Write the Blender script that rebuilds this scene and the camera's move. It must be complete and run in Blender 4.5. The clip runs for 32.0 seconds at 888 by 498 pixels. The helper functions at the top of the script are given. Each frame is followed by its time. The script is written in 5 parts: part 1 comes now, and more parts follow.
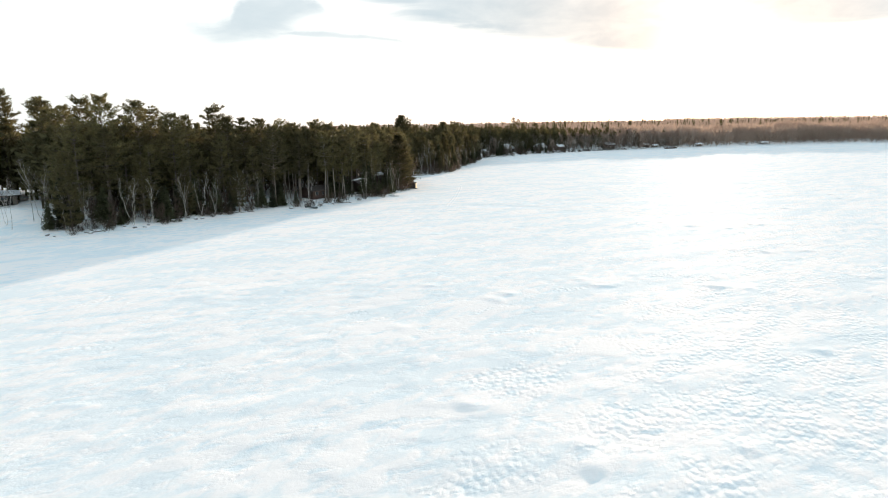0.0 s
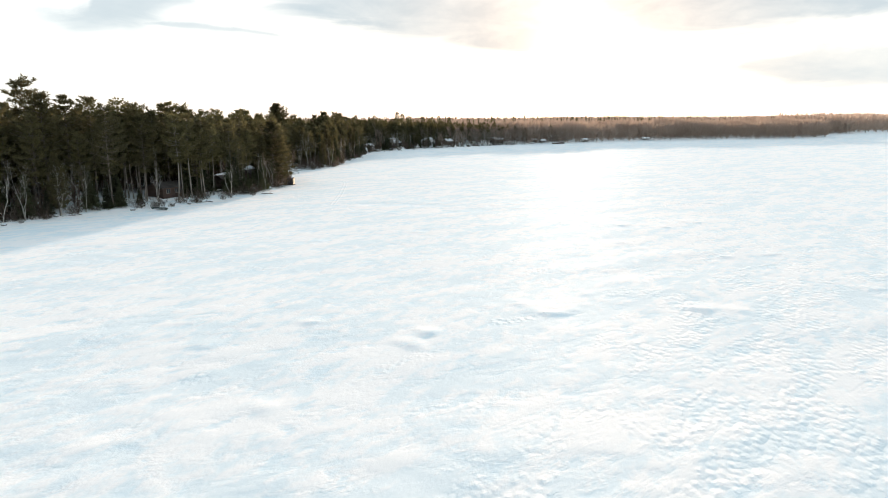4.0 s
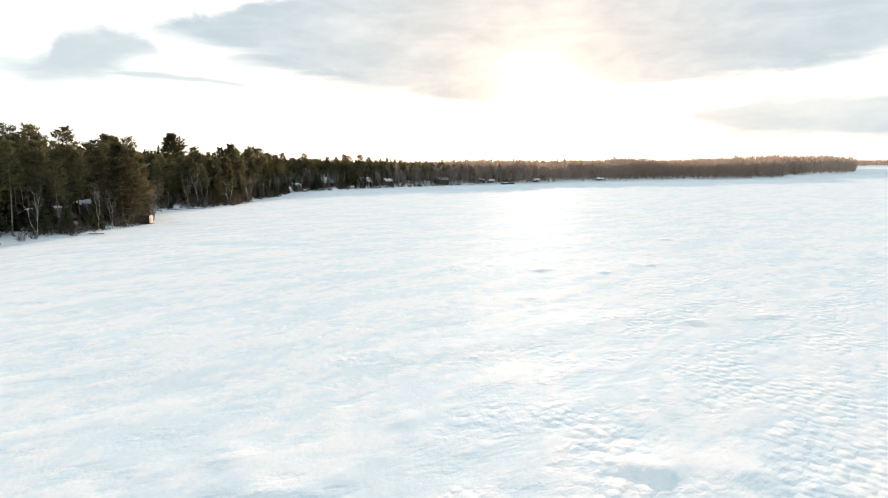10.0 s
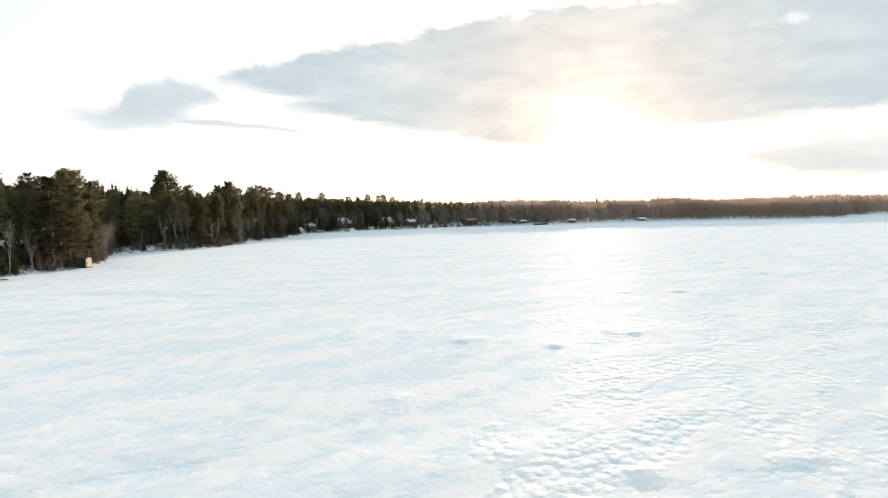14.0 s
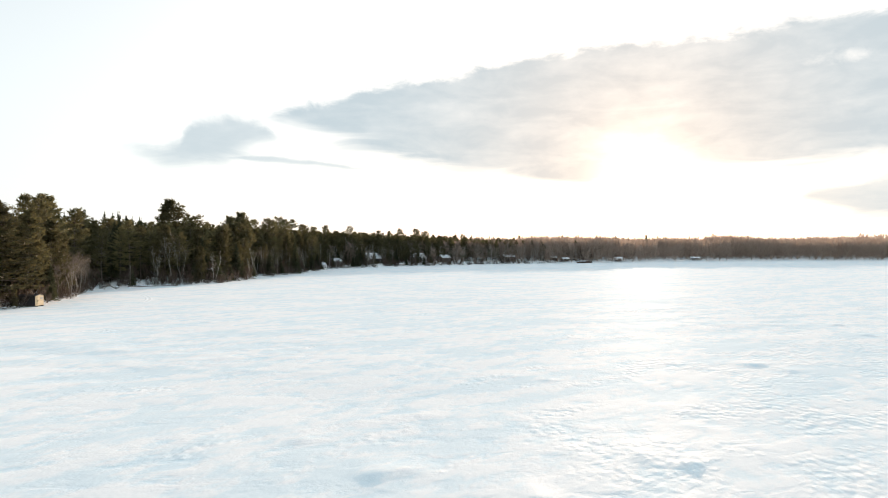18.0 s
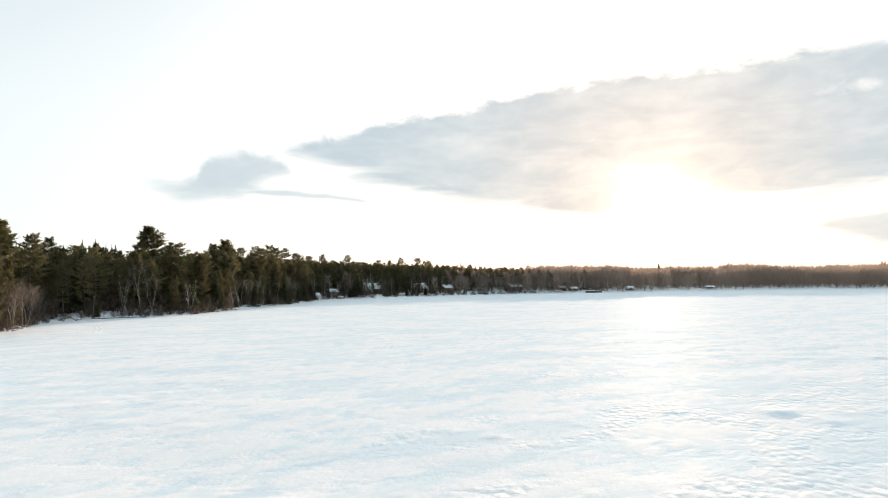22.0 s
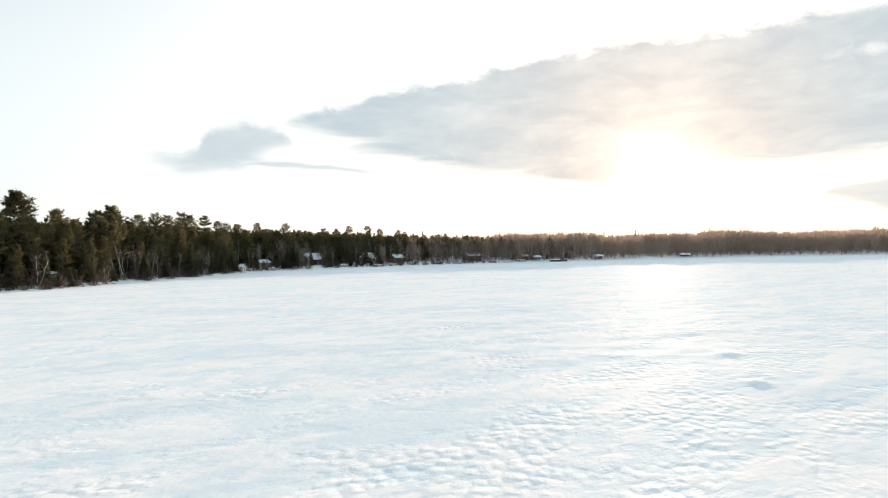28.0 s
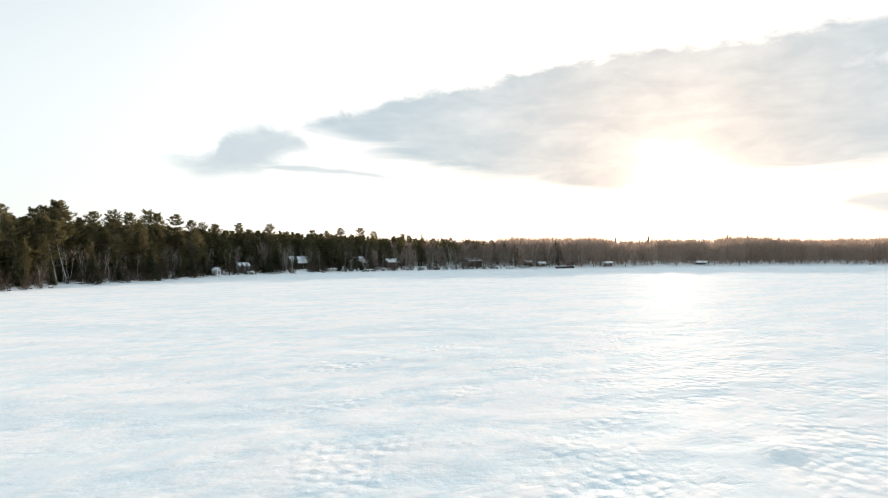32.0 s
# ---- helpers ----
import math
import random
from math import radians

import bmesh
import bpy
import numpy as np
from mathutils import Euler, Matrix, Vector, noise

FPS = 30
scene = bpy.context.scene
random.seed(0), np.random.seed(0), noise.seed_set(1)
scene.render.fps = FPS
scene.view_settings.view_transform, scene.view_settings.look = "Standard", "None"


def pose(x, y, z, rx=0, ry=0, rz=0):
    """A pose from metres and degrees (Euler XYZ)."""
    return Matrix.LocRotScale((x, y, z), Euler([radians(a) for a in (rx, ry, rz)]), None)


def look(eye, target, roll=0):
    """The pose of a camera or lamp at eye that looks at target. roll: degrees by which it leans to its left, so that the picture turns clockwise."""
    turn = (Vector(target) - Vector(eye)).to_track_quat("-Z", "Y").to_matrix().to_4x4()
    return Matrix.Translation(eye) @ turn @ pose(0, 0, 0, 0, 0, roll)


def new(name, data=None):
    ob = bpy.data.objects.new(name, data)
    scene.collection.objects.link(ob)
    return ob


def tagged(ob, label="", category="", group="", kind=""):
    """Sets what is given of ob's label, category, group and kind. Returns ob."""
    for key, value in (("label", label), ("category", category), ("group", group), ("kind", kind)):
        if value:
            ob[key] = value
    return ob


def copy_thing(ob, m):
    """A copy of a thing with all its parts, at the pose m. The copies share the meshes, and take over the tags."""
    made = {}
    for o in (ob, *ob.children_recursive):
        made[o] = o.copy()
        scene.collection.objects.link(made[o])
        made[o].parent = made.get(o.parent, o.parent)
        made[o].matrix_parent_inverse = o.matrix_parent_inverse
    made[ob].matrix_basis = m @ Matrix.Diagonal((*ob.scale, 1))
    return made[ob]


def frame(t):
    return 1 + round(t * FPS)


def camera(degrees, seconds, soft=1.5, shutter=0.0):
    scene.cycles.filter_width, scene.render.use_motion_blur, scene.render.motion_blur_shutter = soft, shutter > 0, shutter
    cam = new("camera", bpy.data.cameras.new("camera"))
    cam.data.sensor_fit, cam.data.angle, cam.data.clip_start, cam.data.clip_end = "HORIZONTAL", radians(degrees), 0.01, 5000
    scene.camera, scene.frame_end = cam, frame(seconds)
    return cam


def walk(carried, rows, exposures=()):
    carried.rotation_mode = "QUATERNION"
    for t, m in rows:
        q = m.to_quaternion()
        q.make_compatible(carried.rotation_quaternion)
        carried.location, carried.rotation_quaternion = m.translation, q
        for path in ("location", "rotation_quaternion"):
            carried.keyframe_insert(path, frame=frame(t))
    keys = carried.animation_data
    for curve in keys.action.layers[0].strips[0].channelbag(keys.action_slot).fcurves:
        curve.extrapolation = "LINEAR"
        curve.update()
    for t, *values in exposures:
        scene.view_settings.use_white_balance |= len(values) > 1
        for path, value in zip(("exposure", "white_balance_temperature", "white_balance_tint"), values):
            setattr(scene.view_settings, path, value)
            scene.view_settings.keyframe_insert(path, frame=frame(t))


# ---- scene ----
cam = camera(66.8, 32.0, soft=1.0)
PATH = [
    (0, (0.00, -0.00, 18.24), (0.32, 98.29, -0.16), -1.00),
    (0.5, (-0.38, 2.94, 18.02), (3.60, 101.14, -0.44), -0.88),
    (1, (-0.88, 5.72, 17.82), (6.73, 103.70, -0.71), -0.82),
    (1.5, (-1.19, 8.45, 17.56), (7.15, 106.34, -1.05), -0.66),
    (2, (-1.37, 11.18, 17.24), (8.08, 108.95, -1.48), -0.70),
    (2.5, (-1.38, 14.12, 16.84), (9.97, 111.69, -1.93), -0.58),
    (4.5, (0.58, 25.72, 15.13), (20.21, 121.92, -3.85), -0.37),
    (5, (1.43, 28.28, 14.74), (23.43, 123.96, -4.28), -0.32),
    (5.5, (2.54, 30.69, 14.37), (26.51, 125.88, -4.70), -0.28),
    (6, (3.84, 33.14, 13.96), (29.10, 128.04, -4.91), -0.27),
    (6.5, (5.20, 35.41, 13.62), (31.51, 130.27, -3.95), -0.31),
    (7, (6.61, 37.66, 13.25), (33.61, 132.51, -3.32), -0.34),
    (7.5, (8.39, 40.09, 12.80), (35.52, 135.02, -3.07), -0.35),
    (8, (10.35, 42.43, 12.35), (36.78, 137.68, -2.76), -0.45),
    (8.5, (12.49, 45.08, 11.75), (37.94, 140.72, -2.60), -0.42),
    (9, (14.36, 47.49, 11.19), (38.97, 143.46, -2.40), -0.46),
    (9.5, (16.27, 49.79, 10.73), (39.95, 146.09, -2.14), -0.50),
    (10, (18.31, 52.01, 10.41), (41.06, 148.63, -1.70), -0.56),
    (10.5, (20.26, 54.24, 9.99), (42.20, 151.14, -1.33), -0.57),
    (11, (22.43, 56.54, 9.56), (43.48, 153.73, -0.92), -0.59),
    (11.5, (24.53, 58.81, 9.24), (44.73, 156.28, -0.38), -0.65),
    (12, (26.61, 60.98, 9.13), (45.81, 158.71, 0.21), -0.74),
    (12.5, (28.66, 63.22, 9.09), (46.76, 161.22, 0.86), -0.82),
    (13, (30.67, 65.40, 9.05), (47.96, 163.61, 1.58), -0.86),
    (13.5, (32.70, 67.66, 9.01), (49.17, 166.07, 2.29), -0.87),
    (14, (34.61, 70.11, 8.92), (50.23, 168.72, 3.12), -0.81),
    (14.5, (36.26, 72.57, 8.86), (50.85, 171.38, 3.99), -0.72),
    (16.5, (41.17, 83.03, 8.75), (51.18, 182.51, 6.92), -0.36),
    (17, (41.95, 85.38, 8.76), (51.50, 184.91, 7.46), -0.24),
    (17.5, (42.67, 87.29, 8.75), (51.84, 186.87, 7.88), -0.14),
    (18, (43.15, 89.00, 8.67), (51.86, 188.62, 8.27), -0.08),
    (18.5, (43.49, 90.47, 8.55), (51.36, 190.16, 8.65), -0.03),
    (19, (43.79, 91.85, 8.43), (50.97, 191.59, 9.10), -0.08),
    (19.5, (44.14, 93.26, 8.32), (51.06, 193.01, 9.60), -0.12),
    (20, (44.65, 94.69, 8.18), (51.70, 194.42, 10.08), -0.26),
    (20.5, (45.41, 96.05, 8.03), (52.63, 195.75, 10.56), -0.31),
    (21, (46.32, 97.39, 7.89), (53.76, 197.06, 11.02), -0.36),
    (21.5, (47.56, 98.68, 7.67), (54.44, 198.37, 11.47), -0.35),
    (22, (49.09, 100.05, 7.48), (55.82, 199.73, 11.87), -0.45),
    (22.5, (50.78, 101.34, 7.43), (57.75, 201.00, 11.97), -0.47),
    (23, (52.55, 102.69, 7.33), (59.79, 202.31, 12.09), -0.54),
    (23.5, (54.50, 104.00, 7.26), (61.82, 203.61, 12.17), -0.60),
    (24, (56.51, 105.38, 7.17), (63.93, 204.98, 12.22), -0.68),
    (24.5, (58.58, 106.80, 7.06), (65.98, 206.40, 12.17), -0.76),
    (25, (60.67, 108.35, 6.92), (68.02, 208.00, 10.75), -0.83),
    (25.5, (62.67, 109.95, 6.83), (69.93, 209.66, 9.15), -0.78),
    (26, (64.71, 111.65, 6.73), (71.78, 211.39, 7.79), -0.81),
    (26.5, (66.67, 113.47, 6.55), (73.59, 213.23, 6.92), -0.94),
    (28.5, (74.31, 120.85, 6.71), (80.28, 220.67, 6.70), -0.82),
    (29, (75.74, 122.82, 6.72), (81.43, 222.66, 6.87), -0.72),
    (29.5, (77.03, 125.04, 6.72), (82.36, 224.90, 7.03), -0.61),
    (30, (78.03, 127.43, 6.66), (83.09, 227.30, 7.14), -0.50),
    (30.5, (78.82, 129.83, 6.58), (83.60, 229.72, 7.22), -0.44),
    (31, (79.48, 132.27, 6.52), (84.00, 232.16, 7.30), -0.35),
    (31.5, (80.01, 134.72, 6.47), (84.32, 234.63, 7.33), -0.28),
    (32, (80.49, 137.35, 6.37), (84.62, 237.26, 7.14), -0.26),
]
walk(cam, [(t, look(eye, target, roll)) for t, eye, target, roll in PATH], [(0.0, 0.89, 6650, 14), (6.0, 0.84, 6650, 14), (13.0, 0.79, 6650, 14), (22.0, 0.765, 6650, 14), (32.0, 0.75, 6650, 14)])

# ---------------------------------------------------------------- sky and sun
SUN_AZ, SUN_EL = radians(21.2), radians(5.45)     # azimuth measured from +y towards +x
SUN_DIR = Vector((math.sin(SUN_AZ) * math.cos(SUN_EL), math.cos(SUN_AZ) * math.cos(SUN_EL), math.sin(SUN_EL)))


class Nodes:
    """Short hand for building node trees."""

    def __init__(self, tree):
        self.tree = tree
        tree.nodes.clear()

    def add(self, kind, **inputs):
        node = self.tree.nodes.new(kind)
        for key, value in inputs.items():
            self.put(node, key, value)
        return node

    def put(self, node, key, value):
        slot = node.inputs[int(key[1:])] if key[0] == "i" and key[1:].isdigit() else node.inputs[key.replace("_", " ")]
        if isinstance(value, bpy.types.NodeSocket):
            self.tree.links.new(value, slot)
        else:
            slot.default_value = value

    def math(self, op, a, b=0.0, c=0.0, clamp=False):
        node = self.add("ShaderNodeMath", i0=a, i1=b, i2=c)
        node.operation, node.use_clamp = op, clamp
        return node.outputs[0]

    def smooth(self, value, lo, hi):
        node = self.add("ShaderNodeMapRange", Value=value)
        node.interpolation_type = "SMOOTHSTEP"
        node.inputs[1].default_value, node.inputs[2].default_value = lo, hi
        return node.outputs[0]

    def mix(self, fac, a, b, blend="MIX"):
        node = self.tree.nodes.new("ShaderNodeMix")
        node.data_type, node.blend_type = "RGBA", blend
        for slot, value in ((0, fac), (6, a), (7, b)):
            if isinstance(value, bpy.types.NodeSocket):
                self.tree.links.new(value, node.inputs[slot])
            else:
                node.inputs[slot].default_value = value if slot == 0 else (*value[:3], 1)
        return node.outputs[2]

    def noise(self, vector, scale, detail=3.0, rough=0.5, distort=0.0):
        return self.add("ShaderNodeTexNoise", Vector=vector, Scale=scale, Detail=detail, Roughness=rough, Distortion=distort).outputs[0]

    def stretch(self, vector, sx, sy, sz, turn=0.0):
        node = self.add("ShaderNodeMapping", Vector=vector)
        node.inputs["Scale"].default_value = (sx, sy, sz)
        node.inputs["Rotation"].default_value = (0, 0, radians(turn))
        return node.outputs[0]

    def along(self, vector, long, wide, turn):
        """Coordinates for features so many metres long and wide, lying at an angle to the x axis."""
        node = self.add("ShaderNodeMapping", Vector=vector)
        node.vector_type = "TEXTURE"
        node.inputs["Location"].default_value = (531.7, -412.3, 17.37)
        node.inputs["Scale"].default_value = (long, wide, wide)
        node.inputs["Rotation"].default_value = (0, 0, radians(turn))
        return node.outputs[0]

    def ramp(self, fac, stops, ease="LINEAR"):
        node = self.add("ShaderNodeValToRGB", Fac=fac)
        node.color_ramp.interpolation = ease
        el = node.color_ramp.elements
        while len(el) < len(stops):
            el.new(0.5)
        for e, (p, c) in zip(el, stops):
            e.position, e.color = p, (*(c if isinstance(c, tuple) else (c, c, c)), 1)
        return node.outputs[0]


world = bpy.data.worlds.new("winter_sky")
scene.world = world
world.use_nodes = True
n = Nodes(world.node_tree)
sky = n.add("ShaderNodeTexSky")
sky.sky_type, sky.sun_disc = "NISHITA", False
sky.sun_elevation, sky.sun_rotation = SUN_EL, SUN_AZ
sky.altitude, sky.air_density, sky.dust_density, sky.ozone_density = 500, 1.0, 2.2, 1.0
way = n.add("ShaderNodeTexCoord").outputs["Generated"]
sep = n.add("ShaderNodeSeparateXYZ", Vector=way)
az = n.math("MULTIPLY", n.math("ARCTAN2", sep.outputs[0], sep.outputs[1]), 57.2958)
el = n.math("MULTIPLY", n.math("ARCSINE", sep.outputs[2]), 57.2958)
azel = n.add("ShaderNodeCombineXYZ", X=az, Y=el).outputs[0]
puff = n.math("SUBTRACT", n.noise(n.stretch(azel, 0.27, 0.55, 1), 1.0, 5.0, 0.6, 0.3), 0.5)
wisp = n.math("SUBTRACT", n.noise(n.stretch(azel, 0.10, 0.5, 1, 6), 1.0, 4, 0.55, 0.6), 0.5)


def az_curve(points):
    """Elevation in degrees as a function of azimuth, from a few (azimuth, elevation) corners."""
    fac = n.math("DIVIDE", n.math("ADD", az, 60.0), 120.0, clamp=True)
    stops = [((a + 60) / 120, e / 40) for a, e in points]
    return n.math("MULTIPLY", n.ramp(fac, stops, "B_SPLINE" if len(points) > 6 else "EASE"), 40.0)


def cloud(lower, upper, soft_low, soft_up, ragged):
    wob = n.math("MULTIPLY", puff, ragged)
    low = n.math("ADD", n.math("SUBTRACT", el, az_curve(lower)), n.math("MULTIPLY", wisp, ragged * 1.4))
    top = n.math("ADD", n.math("SUBTRACT", az_curve(upper), el), wob)
    return n.math("MULTIPLY", n.smooth(low, -soft_low * 0.3, soft_low), n.smooth(top, -soft_up * 0.3, soft_up))


bank = cloud([(-13, 11.6), (-10.4, 9.9), (-4.6, 8.0), (2, 6.4), (7.8, 4.7), (12.6, 4.2), (17, 4.1), (26.8, 4.2), (33, 4.7), (39, 5.6), (47, 6.6), (60, 7.8)],
             [(-13, 9.8), (-10.4, 10.6), (-8, 11.5), (-4.6, 12.5), (1.2, 13.9), (8, 15.4), (12.7, 16.1), (17.4, 16.8), (24, 16.6), (31, 16.9), (38, 17.3), (60, 15)], 2.1, 1.0, 2.6)
hole_x, hole_y = n.math("SUBTRACT", az, 35.2), n.math("SUBTRACT", el, 13.6)
hole = n.smooth(n.math("ADD", n.math("ADD", n.math("MULTIPLY", n.math("MULTIPLY", hole_x, hole_x), 0.45), n.math("MULTIPLY", n.math("MULTIPLY", hole_y, hole_y), 8.0)), n.math("MULTIPLY", puff, 9.0)), -1.2, 3.4)
bank = n.math("MULTIPLY", bank, n.math("MULTIPLY_ADD", hole, 0.32, 0.68))
low_bank = cloud([(28, 4.0), (31.5, 3.0), (37.6, 1.4), (43, 0.9), (48, 0.9), (60, 1.4)], [(28, 3.2), (31.5, 4.0), (35.0, 5.3), (38.6, 5.8), (48, 5.6), (60, 4.8)], 1.5, 1.2, 1.8)
small = cloud([(-22.5, 8.4), (-20.6, 7.4), (-18.4, 6.0), (-16.9, 5.9), (-14.2, 6.6), (-11.7, 7.0), (-8.1, 8.1), (-6, 9.5)], [(-22, 7.4), (-20.3, 8.3), (-18.3, 8.0), (-16.4, 8.5), (-15.6, 10.4), (-13.6, 11.1), (-11.6, 11.0), (-9.8, 10.3), (-8.1, 8.8), (-6, 7.5)], 1.5, 1.1, 2.2)
streak = cloud([(-16, 7.6), (-12.6, 7.0), (-10.1, 6.8), (-6.3, 6.6), (-1.8, 6.3), (1, 7.5)], [(-16, 7.0), (-12.6, 7.5), (-10.1, 7.6), (-6.2, 7.3), (-1.8, 6.8), (1, 6.0)], 0.35, 0.35, 0.5)
cover = n.math("MAXIMUM", n.math("MAXIMUM", bank, n.math("MULTIPLY", low_bank, 0.88)), n.math("MAXIMUM", n.math("MULTIPLY", small, 0.9), n.math("MULTIPLY", streak, 0.8)))
cover = n.math("MULTIPLY", cover, n.math("ADD", n.math("MULTIPLY_ADD", wisp, 0.35, n.math("MULTIPLY", puff, 0.3)), 0.95), clamp=True)
sun_dot = n.add("ShaderNodeVectorMath", i0=way, i1=tuple(SUN_DIR))
sun_dot.operation = "DOT_PRODUCT"
toward = n.math("MAXIMUM", sun_dot.outputs["Value"], 0.0)
aura = n.math("POWER", toward, 40.0)
# thin bright overcast veil in front of the blue, thicker towards the sun
broad = n.math("POWER", toward, 5.0)
veil = n.mix(1.0, sky.outputs[0], (0.9, 0.96, 1.0), "MULTIPLY")
veil = n.mix(n.math("MULTIPLY_ADD", aura, 0.1, 0.8), veil, n.mix(broad, n.mix(n.smooth(el, 8.0, 36.0), (5.5, 6.3, 6.45), (3.4, 4.42, 4.95)), (10.6, 10.1, 9.5)))
grey = n.mix(aura, (3.15, 3.9, 4.22), (4.7, 4.35, 3.95))
hue = n.mix(n.math("MULTIPLY", cover, 0.96), veil, grey)
thin = n.math("MULTIPLY_ADD", cover, -0.66, 1.0)
halo = n.math("MULTIPLY", thin, n.math("ADD", n.math("MULTIPLY", n.math("POWER", toward, 560.0), 16.0), n.math("MULTIPLY", n.math("POWER", toward, 90.0), 1.6)))
glow = n.add("ShaderNodeVectorMath", i0=(1.0, 0.84, 0.58))
glow.operation = "SCALE"
n.put(glow, "Scale", halo)
glare = n.mix(1.0, hue, glow.outputs[0], "ADD")
back = n.add("ShaderNodeBackground", Color=glare, Strength=0.1)
n.tree.links.new(back.outputs[0], n.add("ShaderNodeOutputWorld").inputs[0])

sun = new("sun", bpy.data.lights.new("sun", "SUN"))
sun.data.energy, sun.data.angle, sun.data.color = 5.0, radians(0.9), (1.0, 0.79, 0.60)
sun.matrix_world = look(SUN_DIR * 100, (0, 0, 0))


# ---------------------------------------------------------------- materials
def material(name):
    m = bpy.data.materials.new(name)
    m.use_nodes = True
    return m, Nodes(m.node_tree)


def finish(n, color, rough, bump=None, strength=0.3, distance=0.02, translucent=0.0, specular=0.5, metallic=0.0):
    b = n.add("ShaderNodeBsdfPrincipled", Base_Color=color, Roughness=rough, Metallic=metallic)
    b.inputs["Specular IOR Level"].default_value = specular
    out = b.outputs[0]
    if bump is not None:
        bm_node = n.add("ShaderNodeBump", Height=bump, Strength=strength, Distance=distance)
        n.put(b, "Normal", bm_node.outputs[0])
    if translucent:
        tr = n.add("ShaderNodeBsdfTranslucent", Color=color)
        out = n.add("ShaderNodeMixShader", i0=translucent, i1=out, i2=tr.outputs[0]).outputs[0]
    n.tree.links.new(out, n.add("ShaderNodeOutputMaterial").inputs[0])


def place_of(n):
    return n.add("ShaderNodeNewGeometry").outputs["Position"]


def snow_material():
    m, n = material("wind_packed_snow")
    p = place_of(n)
    # soft wind streaks and patches of pebbly crust, relief in metres; broad hollows only as painted shade
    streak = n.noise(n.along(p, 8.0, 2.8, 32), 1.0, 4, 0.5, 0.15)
    hollow_shade = n.noise(n.along(p, 17.0, 9.0, 20), 1.0, 4, 0.55, 0.4)
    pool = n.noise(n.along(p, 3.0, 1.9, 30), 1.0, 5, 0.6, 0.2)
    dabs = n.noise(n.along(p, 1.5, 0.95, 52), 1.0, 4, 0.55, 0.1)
    sunlit = n.smooth(n.math("ADD", n.math("MULTIPLY", streak, 0.4), n.math("ADD", n.math("MULTIPLY", hollow_shade, 0.25), n.math("MULTIPLY", dabs, 0.35))), 0.44, 0.55)
    patch = n.noise(n.along(p, 8.0, 4.5, 40), 1.0, 6, 0.68, 0.3)
    sep = n.add("ShaderNodeSeparateXYZ", Vector=p)
    side = n.math("SUBTRACT", sep.outputs[0], n.math("MULTIPLY", sep.outputs[1], 0.62))
    lean = n.math("MULTIPLY_ADD", n.smooth(side, -40.0, -6.0), 0.15, -0.1)
    crusted = n.smooth(n.math("ADD", patch, lean), 0.47, 0.62)
    pebbles = n.add("ShaderNodeTexVoronoi", Vector=n.along(p, 0.66, 0.44, 72), Scale=1.0, Randomness=1.0)
    pebbles.feature = "SMOOTH_F1"
    pebbles.inputs["Smoothness"].default_value = 0.38
    lumps = n.math("SUBTRACT", n.math("MULTIPLY", n.noise(n.along(p, 1.2, 0.75, 66), 1.0, 3, 0.5, 0.0), 0.6), n.math("MULTIPLY", pebbles.outputs["Distance"], 0.7))
    grain = n.noise(n.along(p, 0.34, 0.2, 70), 1.0, 3, 0.55)
    crust = n.math("ADD", n.math("MULTIPLY", lumps, 0.095), n.math("MULTIPLY", grain, 0.012))
    relief = n.math("MULTIPLY", crust, crusted)
    relief = n.math("ADD", relief, n.math("MULTIPLY", dabs, 0.034))
    relief = n.math("ADD", relief, n.math("MULTIPLY", grain, 0.007))
    relief = n.math("ADD", relief, n.math("MULTIPLY", streak, 0.06))
    relief = n.math("ADD", relief, n.math("MULTIPLY", n.smooth(pool, 0.22, 0.58), 0.03))
    # blue shade of hollows and warm sunlit white, painted into the snow colour
    tint = n.mix(sunlit, (0.80, 0.88, 0.91), (0.98, 0.96, 0.945))
    # drift shade painted blue into the pools, besides their relief
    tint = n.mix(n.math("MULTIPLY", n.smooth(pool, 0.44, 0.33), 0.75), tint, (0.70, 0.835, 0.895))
    soft = n.add("ShaderNodeBump", Height=relief, Strength=1.0, Distance=1.0).outputs[0]
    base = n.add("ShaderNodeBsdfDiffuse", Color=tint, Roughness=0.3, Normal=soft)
    sheen = n.add("ShaderNodeBsdfGlossy", Color=(1.0, 0.97, 0.93, 1), Roughness=0.68, Normal=soft)
    forward = n.add("ShaderNodeBsdfGlossy", Color=(1.0, 0.985, 0.965, 1), Roughness=0.95, Normal=soft)
    deep = n.add("ShaderNodeMixShader", i0=0.12, i1=base.outputs[0], i2=forward.outputs[0])
    both = n.add("ShaderNodeMixShader", i0=0.032, i1=deep.outputs[0], i2=sheen.outputs[0])
    n.tree.links.new(both.outputs[0], n.add("ShaderNodeOutputMaterial").inputs[0])
    return m


